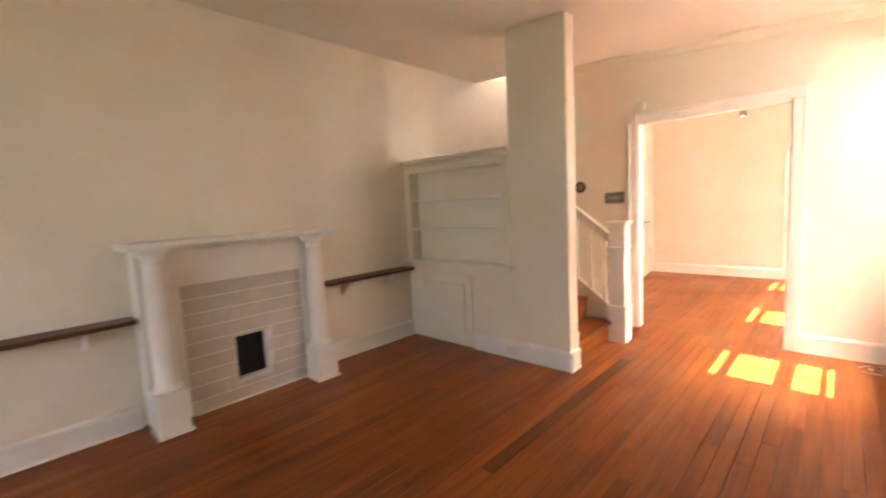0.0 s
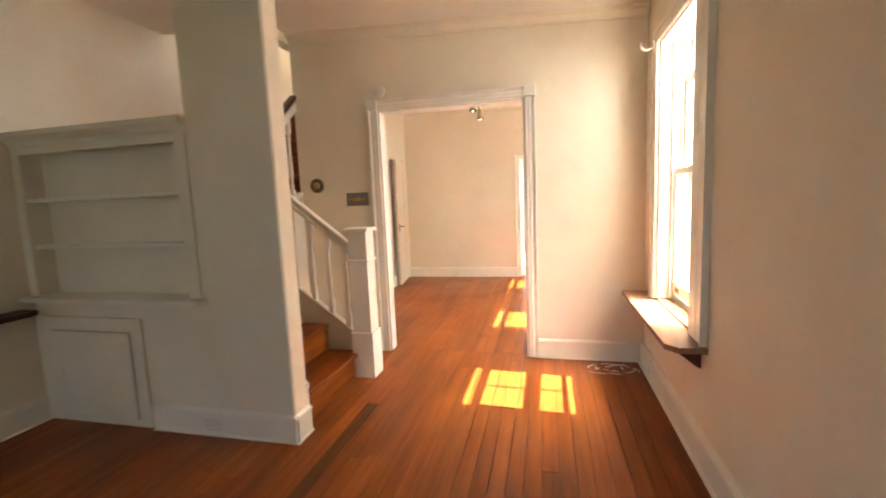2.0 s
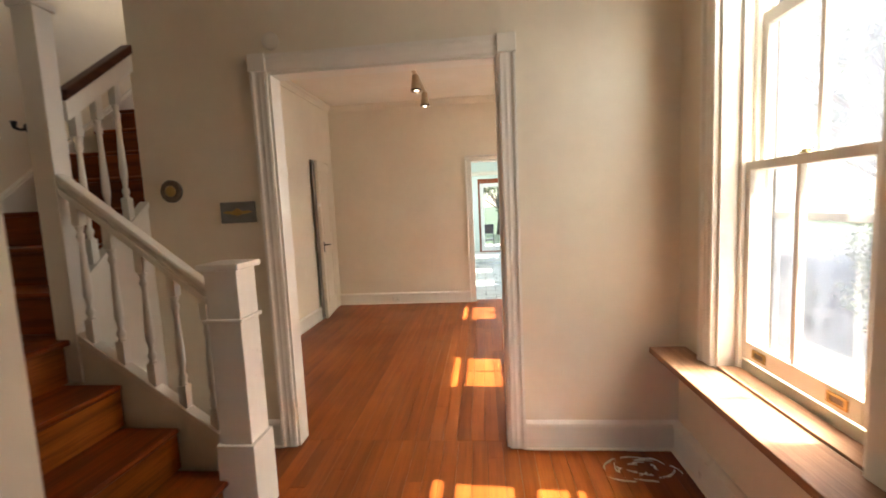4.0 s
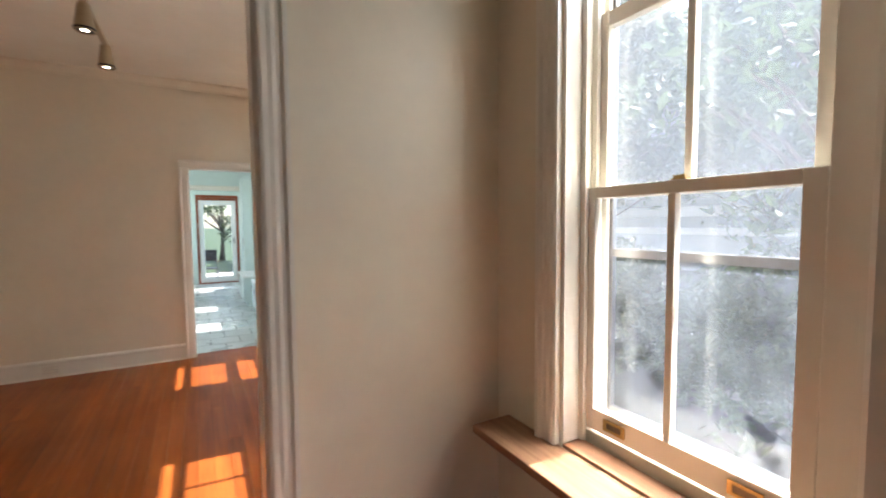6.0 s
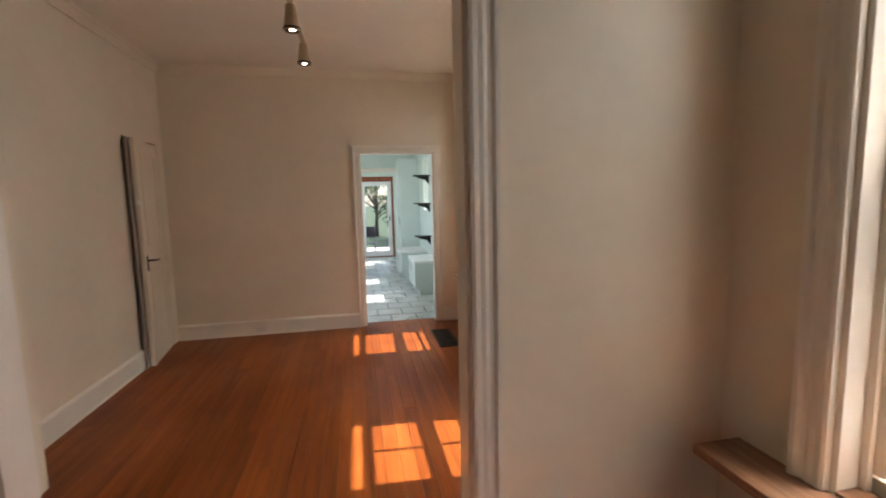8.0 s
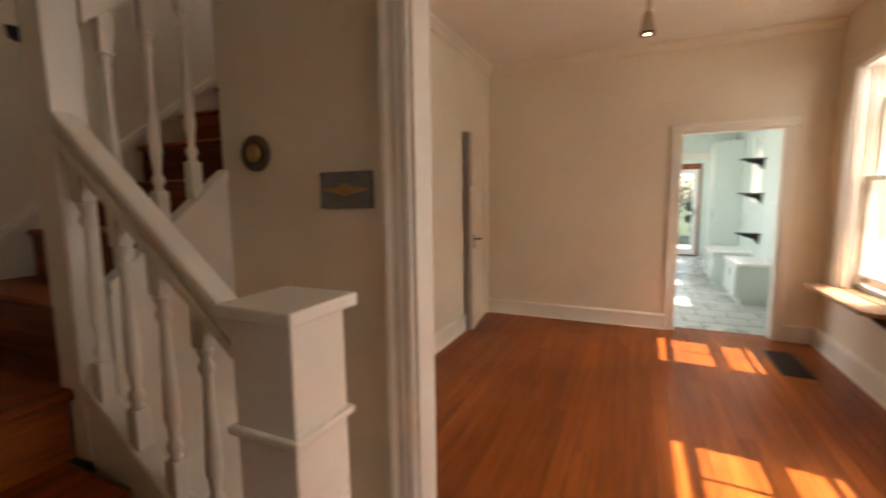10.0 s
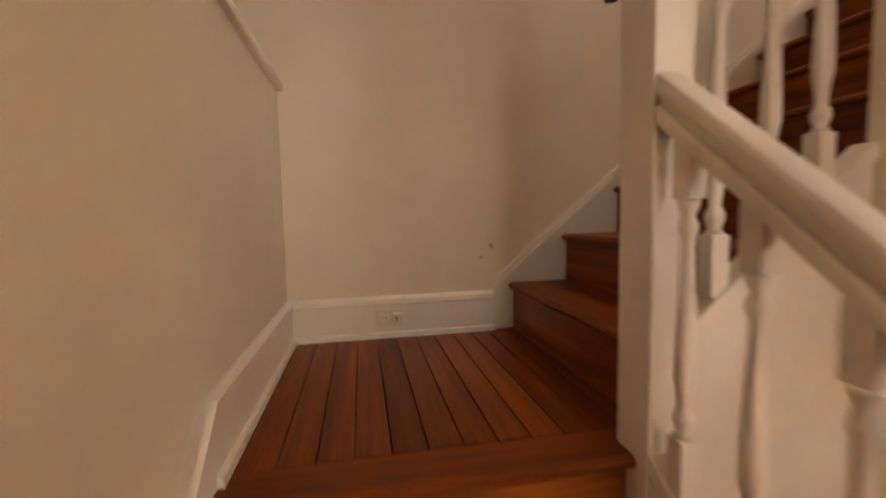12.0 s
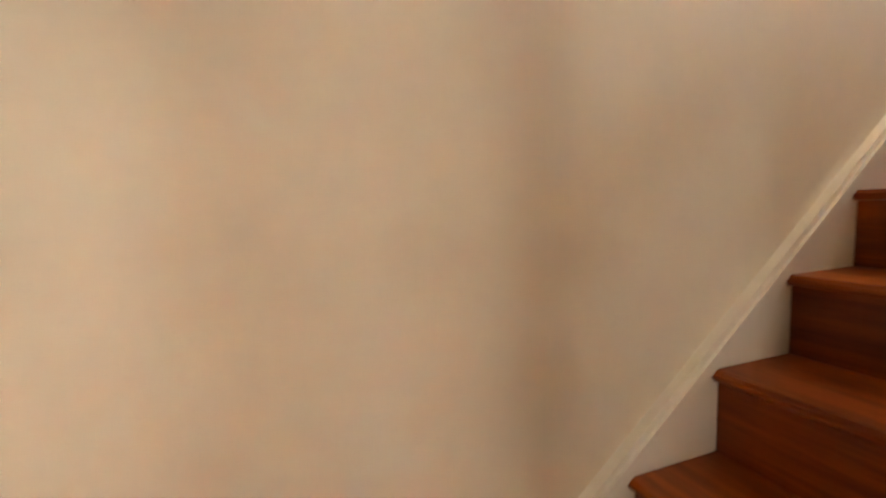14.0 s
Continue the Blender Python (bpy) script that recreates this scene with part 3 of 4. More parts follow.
def window(number, y0, y1, board0, board1, label):
    th = empty("window_%d" % number, label, "window")
    th["kind"] = "structure"
    # lining of the reveal and the stops
    bm = box(EW + 0.004, EW + 0.245, y0 - 0.002, y0 + 0.016, WZ0 + 0.004, WZ1)
    add_box(bm, EW + 0.004, EW + 0.245, y1 - 0.016, y1 + 0.002, WZ0 + 0.004, WZ1)
    add_box(bm, EW + 0.004, EW + 0.245, y0, y1, WZ1 - 0.016, WZ1 + 0.002)
    part("reveal_lining", bm, TRIM, th)
    bm = bmesh.new()
    for x in (EW + 0.083, EW + 0.133, EW + 0.188):
        add_box(bm, x - 0.008, x + 0.008, y0 + 0.016, y0 + 0.036, WZ0 + 0.004, WZ1 - 0.016)
        add_box(bm, x - 0.008, x + 0.008, y1 - 0.036, y1 - 0.016, WZ0 + 0.004, WZ1 - 0.016)
    add_box(bm, EW + 0.07, EW + 0.22, y0 + 0.016, y0 + 0.09, WZ0 + 0.004, WZ1 - 0.016, 0.003)
    part("stop", bm, TRIM, th)
    part("outer_sill", prism([(EW + 0.1, WZ0 - 0.01), (EW + 0.3, WZ0 - 0.04), (EW + 0.3, WZ0), (EW + 0.1, WZ0 + 0.045)], "y", y0 + 0.016, y1 - 0.016), TRIM, th)
    # casing on the room's side
    for s, y, w in ((-1, y0, 0.21), (1, y1, 0.085)):
        prof = [(EW - h * 1.3, y + s * d) for d, h in casing_profile(w)]
        part("side_casing", prism(prof, "z", WZ0 + 0.004, WZ1), TRIM, th)
    part("head_casing", prism([(EW - h, WZ1 + d) for d, h in casing_profile(0.075)], "y", y0 - 0.21, y1 + 0.085), TRIM, th)
    # sashes: the lower one inside, the upper one let down a little
    sash(th, "lower_sash", EW + 0.108, y0 + 0.098, y1 - 0.018, 0.648, 1.46, 0.075, 0.035, 0.018)
    sash(th, "upper_sash", EW + 0.16, y0 + 0.098, y1 - 0.018, 1.425, 2.03, 0.04, 0.05, 0.006)
    # storm window behind
    x = EW + 0.212
    fr = empty("storm_window")
    fr.parent = th
    part("storm_frame", slab_with_holes("x", x - 0.01, x + 0.01, y0 + 0.016, y1 - 0.016, WZ0 + 0.046, WZ1 - 0.016, [(y0 + 0.12, y1 - 0.045, 0.70, 1.228), (y0 + 0.12, y1 - 0.045, 1.255, 2.23)]), STEEL, fr, "aluminium storm window frame")
    pane = part("pane", box(x - 0.002, x + 0.002, y0 + 0.115, y1 - 0.04, 1.25, 2.235), STORMGLASS, fr, "hazy dusty storm glass")
    pane.visible_shadow = False
    pane = part("insect_screen", box(x - 0.001, x + 0.001, y0 + 0.115, y1 - 0.04, 0.695, 1.233), SCREEN, fr, "grey dusty insect screen, its film blotched to imitate leaf shadows")
    pane.visible_shadow = False
    # sash hardware
    c = (y0 + 0.08 + y1) / 2
    lock = part("sash_lock", box(EW + 0.092, EW + 0.124, c - 0.022, c + 0.022, 1.461, 1.466, 0.002), BRASS, th, "small brass sash lock")
    part("lever", prism([(EW + 0.096, c - 0.016), (EW + 0.116, c - 0.009), (EW + 0.118, c + 0.014), (EW + 0.1, c + 0.018)], "z", 1.466, 1.474), BRASS, lock)
    for y in (y0 + 0.23, y1 - 0.15):
        lift = part("sash_lift", slab_with_holes("x", EW + 0.085, EW + 0.0905, y - 0.04, y + 0.04, 0.668, 0.705, [(y - 0.028, y + 0.028, 0.676, 0.697)]), BRASS, th, "recessed brass sash lift")
        part("cup", box(EW + 0.0885, EW + 0.0908, y - 0.028, y + 0.028, 0.676, 0.697), BRONZE, lift)
    # sill board
    sb = empty("sill_board", "dark varnished wooden sill board with clipped corners", "window sill", "window sill boards", at=(EW, board0, WZ0))
    inv = Matrix.Translation((-EW, -board0, -WZ0))
    f = EW - 0.175
    part("board", turned(prism([(EW - 0.001, board0), (f + 0.05, board0), (f, board0 + 0.06), (f, board1), (EW - 0.001, board1)], "z", WZ0 - 0.028, WZ0 + 0.002, 0.004), inv), SILLWOOD, sb)
    part("inner_board", turned(box(EW - 0.001, EW + 0.086, y0 + 0.017, y1 - 0.017, WZ0 + 0.0005, WZ0 + 0.012, 0.002), inv), SILLWOOD, sb)
    for y in (board0 + 0.1, board1 - 0.12):
        part("bracket", turned(prism([(EW - 0.001, WZ0 - 0.029), (EW - 0.12, WZ0 - 0.029), (EW - 0.11, WZ0 - 0.05), (EW - 0.02, WZ0 - 0.12), (EW - 0.001, WZ0 - 0.13)], "y", y - 0.009, y + 0.009), inv), SHELFWOOD, sb)
    return th


window(1, *WINDOWS[0], 3.27, 4.53, "tall white double-hung window with two-pane sashes, top sash lowered")
window(2, *WINDOWS[1], 5.08, 6.27, "tall white double-hung window with two-pane sashes in the dining room")
window(3, *WINDOWS[2], 6.92, 7.96, "tall white double-hung window with two-pane sashes near the kitchen")

for y in (WINDOWS[0][0] - 0.04, WINDOWS[0][1] + 0.04):
    rod = empty("curtain_rod_bracket", "white painted curtain rod hook on the window casing", "bracket", "curtain rod brackets", at=(EW, y, 2.25))
    part("plate", box(-0.034, -0.028, -0.02, 0.02, -0.04, 0.04, 0.002), TRIM, rod)
    bm = bmesh.new()
    add_tube(bm, [(-0.034, 0, 0), (-0.06, 0, -0.012), (-0.085, 0, -0.012), (-0.1, 0, 0.01), (-0.1, 0, 0.035)], 0.008, 8)
    part("hook", bm, TRIM, rod)

# front window behind the start
th = empty("window_4", "white framed front window", "window")
th["kind"] = "structure"
part("window_frame", slab_with_holes("y", SY - 0.05, SY - 0.1, -2.3, -0.3, 0.7, 2.2, [(-2.24, -1.34, 0.78, 2.14), (-1.26, -0.36, 0.78, 2.14)]), TRIM, th)
part("pane", box(-2.25, -0.35, SY - 0.078, SY - 0.074, 0.77, 2.15), GLASS, th).visible_shadow = False

# ---------------------------------------------------------------- stairs
RX = [-1.42, -1.674, -1.928, LX]          # the lower risers
RUN, UY0 = 0.246, 4.211                  # going and first riser of the upper flight
BY = 4.09                               # line of the lower balustrade
stairs = empty("lower_stairs", "varnished reddish-brown wooden steps up to a landing", "stairs", at=(-1.6, 3.7, 0))
inv = Matrix.Translation((1.6, -3.7, 0))
for i, x in enumerate(RX):
    z = RISE * (i + 1)
    part("riser", turned(box(x - 0.02, x, HY1 + 0.002, BY + 0.004, z - RISE, z - 0.028), inv), RISER, stairs)
    if i < 3:
        part("tread", turned(prism([(RX[i + 1] - 0.001, z - 0.027), (x + 0.022, z - 0.027), (x + 0.03, z - 0.018), (x + 0.03, z - 0.009), (x + 0.022, z), (RX[i + 1] - 0.001, z)], "y", HY1 + 0.002, BY - 0.02), inv), TREAD, stairs)
landing = empty("landing", "varnished reddish-brown plank landing", "landing", at=(-2.6, 3.7, LAND))
landing["kind"] = "structure"
inv = Matrix.Translation((2.6, -3.7, -LAND))
part("nosing", turned(prism([(LX - 0.09, LAND - 0.027), (LX + 0.022, LAND - 0.027), (LX + 0.03, LAND - 0.018), (LX + 0.03, LAND - 0.009), (LX + 0.022, LAND), (LX - 0.09, LAND)], "y", HY1 + 0.002, UY0 - 0.001), inv), TREAD, landing)
part("bearer", turned(box(FW, LX - 0.022, HY1 + 0.001, UY0 + 0.05, LAND - 0.2, LAND - 0.02), inv), SUBFLOOR, landing)
y = HY1 + 0.034
while y < UY0:
    w = 0.078
    part("plank", turned(box(FW + 0.001, LX - 0.092, y + 0.0008, min(y + w, UY0) - 0.0017, LAND - 0.019, LAND, 0.0012), inv), TREADX, landing)
    y += w

upper = empty("upper_stairs", "varnished reddish-brown wooden steps climbing from the landing", "stairs", at=(-2.6, UY0, LAND))
inv = Matrix.Translation((2.6, -UY0, -LAND))
for i in range(9):
    y, z = UY0 + RUN * i, LAND + RISE * (i + 1)
    xe = WX - 0.005 if i < 6 else DX - 0.125
    part("riser", turned(box(FW + 0.02, xe, y - 0.01, y + 0.02, z - RISE, z - 0.028), inv), TREADX, upper)
    part("tread", turned(prism([(y + RUN + 0.001, z - 0.027), (y - 0.022, z - 0.027), (y - 0.03, z - 0.018), (y - 0.03, z - 0.009), (y - 0.022, z), (y + RUN + 0.001, z)], "x", FW + 0.02, xe), inv), TREADX, upper)

# wall string of the upper flight with its moulded cap, and of the lower flight
SL = RISE / RUN
yk, zk = 4.115, LAND + BBH
yt = 6.38
zt = zk + SL * (yt - yk)
bm = prism([(yk, LAND), (yt, zt - BBH - 0.25), (yt, zt), (yk, zk)], "x", FW, FW + 0.018)
structure("wall_string", bm, TRIM, "cream painted wall string along the upper steps", "trim")
cap = tagged(empty("wall_string_cap", "white moulded cap on the sloping wall string", "trim"), kind="structure")
for d0, d1, out in ((-0.03, -0.004, 0.024), (-0.004, 0.026, 0.034), (0.026, 0.048, 0.026)):
    part("moulding", prism([(yk, zk + d0), (yt, zt + d0), (yt, zt + d1), (yk, zk + d1)], "x", FW, FW + out), TRIM, cap)
s2 = RISE / 0.25
KX = LX - 0.045
bm = prism([(KX, LAND - 0.3), (KX, LAND + BBH), (-1.37, LAND + BBH - s2 * (-1.37 - KX)), (-1.37, 0), (-1.6, 0)], "y", HY1, HY1 + 0.018)
add_prism(bm, [(KX, LAND + BBH - 0.03), (KX, LAND + BBH), (-1.37, LAND + BBH - s2 * (-1.37 - KX)), (-1.37, LAND + BBH - 0.03 - s2 * (-1.37 - KX))], "y", HY1, HY1 + 0.03)
structure("lower_string", bm, TRIM, "white painted string along the lower steps", "trim")

# newel post
newel = empty("newel_post", "square white painted newel post with a flat cap", "newel post", at=(-1.345, BY, 0))
part("base", box(-0.085, 0.085, -0.085, 0.085, 0, 0.36, 0.004), TRIM, newel)
part("shaft", box(-0.072, 0.072, -0.072, 0.072, 0.36, 1.118, 0.004), TRIM, newel)
bm = box(-0.084, 0.084, -0.084, 0.084, 0.895, 0.912, 0.005)
part("band", bm, TRIM, newel)
part("cap", box(-0.092, 0.092, -0.092, 0.092, 1.118, 1.145, 0.005), TRIM, newel)

# landing post
PXC, PYC = -2.168, 4.14
UXC = -2.128                             # line of the upper balustrade
post = empty("landing_post", "square white painted post at the landing corner", "newel post", at=(PXC, PYC, 3 * RISE))
part("shaft", box(-0.052, 0.052, -0.042, 0.042, 0.0, 1.66, 0.004), TRIM, post)
part("cap", box(-0.064, 0.064, -0.054, 0.054, 1.66, 1.69, 0.004), TRIM, post)


def baluster(length):
    """A turned spindle with square ends, base at the origin."""
    bm = bmesh.new()
    q = 0.019
    e0, e1 = 0.17 * length, 0.84 * length
    add_box(bm, -q, q, -q, q, 0, e0, 0.002)
    add_box(bm, -q, q, -q, q, e1, length, 0.002)
    k = e1 - e0
    prof = [(0.019, e0), (0.012, e0 + 0.012), (0.018, e0 + 0.03), (0.018, e0 + 0.04), (0.011, e0 + 0.055), (0.014, e0 + 0.09), (0.019, e0 + 0.25 * k), (0.018, e0 + 0.35 * k), (0.012, e0 + 0.72 * k), (0.011, e1 - 0.07), (0.017, e1 - 0.055), (0.017, e1 - 0.045), (0.011, e1 - 0.03), (0.018, e1 - 0.012), (0.019, e1)]
    add_lathe(bm, prof, 0, 0, 14)
    return bm


# lower balustrade
RY = 4.126                               # its own line, a little behind the newel's middle
lower_rail = empty("lower_balustrade", "white painted balustrade with turned spindles beside the steps", "balustrade", at=(-1.7, RY, 0))
inv = Matrix.Translation((1.7, -RY, 0))
x0, x1 = -1.417, PXC + 0.054
zr0, zr1 = 1.005, 1.565                 # top of rail at newel and at post
zb0, zb1 = 0.32, 0.84                   # top of bottom rail
part("handrail", turned(prism([(x0, zr0 - 0.042), (x0, zr0), (x1, zr1), (x1, zr1 - 0.042)], "y", RY - 0.03, RY + 0.03, 0.012), inv), TRIM, lower_rail)
part("rail_fillet", turned(prism([(x0, zr0 - 0.062), (x0, zr0 - 0.04), (x1, zr1 - 0.04), (x1, zr1 - 0.062)], "y", RY - 0.02, RY + 0.02, 0.003), inv), TRIM, lower_rail)
part("rail_moulding", turned(prism([(x0, zr0 - 0.095), (x0, zr0 - 0.06), (x1, zr1 - 0.06), (x1, zr1 - 0.095)], "y", RY - 0.028, RY + 0.028, 0.006), inv), TRIM, lower_rail)
part("bottom_rail", turned(prism([(x0, zb0 - 0.04), (x0, zb0), (x1, zb1), (x1, zb1 - 0.04)], "y", RY - 0.028, RY + 0.028, 0.004), inv), TRIM, lower_rail)
part("skirt_panel", turned(prism([(x0, 0.0), (x0, zb0 - 0.04), (x1, zb1 - 0.04), (x1, 0.0)], "y", RY - 0.018, RY + 0.014), inv), TRIM, lower_rail)
n = 5
for i in range(n):
    f = (i + 0.6) / n
    x, zb, ztp = x0 + (x1 - x0) * f, zb0 + (zb1 - zb0) * f, zr0 - 0.095 + (zr1 - zr0) * f
    part("spindle", turned(baluster(ztp - zb + 0.016), inv @ Matrix.Translation((x, RY, zb - 0.008))), TRIM, lower_rail)

# upper balustrade
upper_rail = empty("upper_balustrade", "white painted balustrade with turned spindles and a dark handrail", "balustrade", at=(UXC, 4.4, LAND))
inv = Matrix.Translation((-UXC, -4.4, -LAND))
y0, y1 = PYC + 0.045, WY0
zb = lambda y: 1.41 + SL * (y - 4.56)
zt_ = lambda y: zb(y) + 0.70
part("skirt_panel", turned(prism([(y0, 0.0), (y1, 0.0), (y1, zb(y1) - 0.035), (y0, zb(y0) - 0.035)], "x", UXC - 0.018, UXC + 0.018), inv), TRIM, upper_rail)
part("bottom_rail", turned(prism([(y0, zb(y0) - 0.035), (y1, zb(y1) - 0.035), (y1, zb(y1)), (y0, zb(y0))], "x", UXC - 0.028, UXC + 0.028, 0.004), inv), TRIM, upper_rail)
part("top_rail", turned(prism([(y0, zt_(y0)), (y1, zt_(y1)), (y1, zt_(y1) + 0.09), (y0, zt_(y0) + 0.09)], "x", UXC - 0.024, UXC + 0.024, 0.004), inv), TRIM, upper_rail)
part("handrail", turned(prism([(y0, zt_(y0) + 0.09), (y1, zt_(y1) + 0.09), (y1, zt_(y1) + 0.14), (y0, zt_(y0) + 0.14)], "x", UXC - 0.034, UXC + 0.034, 0.01), inv), SHELFWOOD, upper_rail, "dark-stained wooden handrail")
for i in range(3):
    y = y0 + (y1 - y0) * (0.14 + 0.29 * i)
    part("spindle", turned(baluster(0.716), inv @ Matrix.Translation((UXC, y, zb(y) - 0.008))), TRIM, upper_rail)

# ---------------------------------------------------------------- things on the walls
disc = empty("round_wall_bell", "round dark bronze bell plate with a brass boss", "door chime", at=(-1.955, WY0, 1.49))
face = Matrix.Rotation(radians(90), 4, "X")
part("plate", turned(lathe([(0.062, 0.0), (0.062, 0.012), (0.055, 0.018), (0.05, 0.014), (0.03, 0.012), (0.012, 0.013)], 0, 0, 32), face), BRONZE, disc)
part("boss", turned(lathe([(0.03, 0.012), (0.03, 0.018), (0.022, 0.026), (0.008, 0.029)], 0, 0, 24), face), BRASS, disc, "worn brass boss")
plate = empty("wall_plaque", "grey metal plaque with a gold winged ornament", "plaque", at=(-1.58, WY0, 1.358))
part("panel", box(-0.099, 0.099, -0.012, 0, -0.057, 0.057, 0.003), plain("grey_pewter", (0.2, 0.2, 0.195), 0.45, 0.5), plate)
part("ornament", turned(prism([(-0.085, 0.0), (-0.06, 0.008), (-0.03, 0.006), (0.0, 0.022), (0.03, 0.006), (0.06, 0.008), (0.085, 0.0), (0.05, -0.008), (0.02, -0.012), (0.0, -0.02), (-0.02, -0.012), (-0.05, -0.008)], "y", -0.017, -0.0122), Matrix.Identity(4)), BRASS, plate, "gold winged ornament")
cover = tagged(link("wall_blank_cover", turned(lathe([(0.045, 0), (0.045, 0.008), (0.038, 0.012), (0.01, 0.013)], 0, 0, 24), Matrix.Translation((-1.32, WY0, 2.235)) @ face), PLASTIC), "yellowed round blank cover above the opening", "cover plate")


def outlet(x, y, z, turn, name="wall_outlet"):
    th = empty(name, "small double socket set in the baseboard", "outlet", "baseboard sockets", at=(x, y, z))
    th.rotation_euler = (0, 0, radians(turn))
    part("cover", box(-0.057, 0.057, -0.006, 0, -0.034, 0.034, 0.003), PLASTIC, th)
    for s in (-1, 1):
        part("socket", box(s * 0.024 - 0.014, s * 0.024 + 0.014, -0.0075, -0.005, -0.016, 0.016, 0.002), TRIM, th)
        for d in (-0.006, 0.006):
            part("slot", box(s * 0.024 + d - 0.0012, s * 0.024 + d + 0.0012, -0.0082, -0.007, -0.006, 0.006), DARK, th)


outlet(FW + 0.0185, 3.67, LAND + 0.085, 90)
plug = empty("plug_adapter", "small ivory plug adapter pushed into the landing socket", "adapter", at=(FW + 0.0266, 3.698, LAND + 0.085))
part("body", box(0, 0.032, -0.018, 0.022, -0.02, 0.02, 0.004), PLASTIC, plug)
part("socket_hole", box(0.0318, 0.0324, -0.008, -0.003, -0.009, 0.009), DARK, plug)
outlet(-1.5, FY - 0.0185, 0.085, 0)
outlet(-1.9, HY0 - 0.0185, 0.08, 0)
outlet(EW - 0.0185, 4.2, 0.085, -90)

hook = empty("handrail_bracket", "small dark iron bracket on the landing post", "bracket", at=(PXC - 0.052, PYC - 0.03, 1.765))
part("rosette", turned(lathe([(0.022, 0), (0.02, 0.006), (0.009, 0.01)], 0, 0, 16), Matrix.Rotation(radians(-90), 4, "Y")), IRON, hook)
bm = bmesh.new()
add_tube(bm, [(-0.008, 0, 0), (-0.05, 0.004, -0.004), (-0.075, 0.004, 0.008), (-0.077, 0.004, 0.035)], [0.006, 0.006, 0.009, 0.013], 8)
part("arm", bm, IRON, hook)

# worn spots in the paint above the landing's baseboard
chip_paint = plain("bare_plaster_spot", (0.55, 0.43, 0.27), 0.8)
for y, z, r, k in ((4.11, 1.174, 0.008, 1.7), (4.064, 1.127, 0.008, 0.8)):
    ring = [(y + r * math.cos(a * 0.785) * (1 + 0.25 * math.sin(a * 2.3)), z + k * r * math.sin(a * 0.785)) for a in range(8)]
    tagged(link("paint_chip", prism(ring, "x", FW - 0.001, FW + 0.0012), chip_paint), "small brown chipped spot in the wall paint", "paint chip", "paint chips above the landing", kind="structure")

# cable coil on the hall floor
bm = bmesh.new()
pts = []
for i in range(150):
    a = i * 0.24
    r = 0.10 + 0.045 * math.sin(i * 0.083) + 0.015 * math.sin(i * 0.61)
    pts.append((0.47 + 1.25 * r * math.cos(a) + 0.02 * math.sin(i * 0.11), 4.42 + 0.72 * r * math.sin(a), 0.005 + 0.0035 * (i % 7) * 0.5))
add_tube(bm, pts, 0.0042, 6)
tagged(link("cable_coil", bm, CABLE), "loose coil of white cable lying on the floor", "cable")

# closet door, ajar
cd = empty("door_1", "cream painted closet door standing slightly ajar", "door", at=(DX - 0.002, 8.035, 0))
cd["kind"] = "structure"
cd.rotation_euler = (0, 0, radians(8))
part("leaf", box(-0.035, 0.0, -0.60, 0.0, 0.012, 1.955, 0.003), WALL, cd)
part("panel_moulding", slab_with_holes("x", 0.0, 0.006, -0.5, -0.1, 1.05, 1.85, [(-0.48, -0.12, 1.07, 1.83)]), WALL, cd)
part("panel_moulding", slab_with_holes("x", 0.0, 0.006, -0.5, -0.1, 0.2, 0.85, [(-0.48, -0.12, 0.22, 0.83)]), WALL, cd)
kn = part("door_handle", box(0.0, 0.006, -0.575, -0.535, 0.84, 0.97, 0.003), BRONZE, cd, "dark bronze lever handle")
bm = bmesh.new()
add_tube(bm, [(0.006, -0.555, 0.93), (0.05, -0.555, 0.93), (0.058, -0.545, 0.93), (0.06, -0.45, 0.925)], 0.008, 8)
part("lever", bm, BRONZE, kn)
for z in (1.42,):
    part("latch_strap", box(-0.012, 0.004, -0.68, -0.58, z - 0.018, z + 0.018, 0.002), TRIM, cd, "white painted latch strap")

# strip added behind the door's gap so that it shows brown, not black
part("edge_strip", box(-0.055, -0.045, -0.66, -0.59, 0.012, 1.955, 0.002), plain("gap_filler_brown", (0.32, 0.26, 0.2), 0.6), cd, "grey-brown strip added behind the gap beside the leaf")

# floor register
reg = empty("floor_register", "dark metal floor heating grille set in the boards", "vent", at=(0.355, 7.53, 0.0))
part("frame", slab_with_holes("z", 0.0155, 0.02, -0.1, 0.1, -0.28, 0.28, [(-0.08, 0.08, -0.26, 0.26)]), IRON, reg)
# flat dark sheet painted as the shade below the slats
part("well", box(-0.08, 0.08, -0.26, 0.26, 0.0152, 0.016), DARK, reg)
for i in range(13):
    part("slat", box(-0.08, 0.08, -0.25 + i * 0.0405, -0.236 + i * 0.0405, 0.0162, 0.0195), IRON, reg)

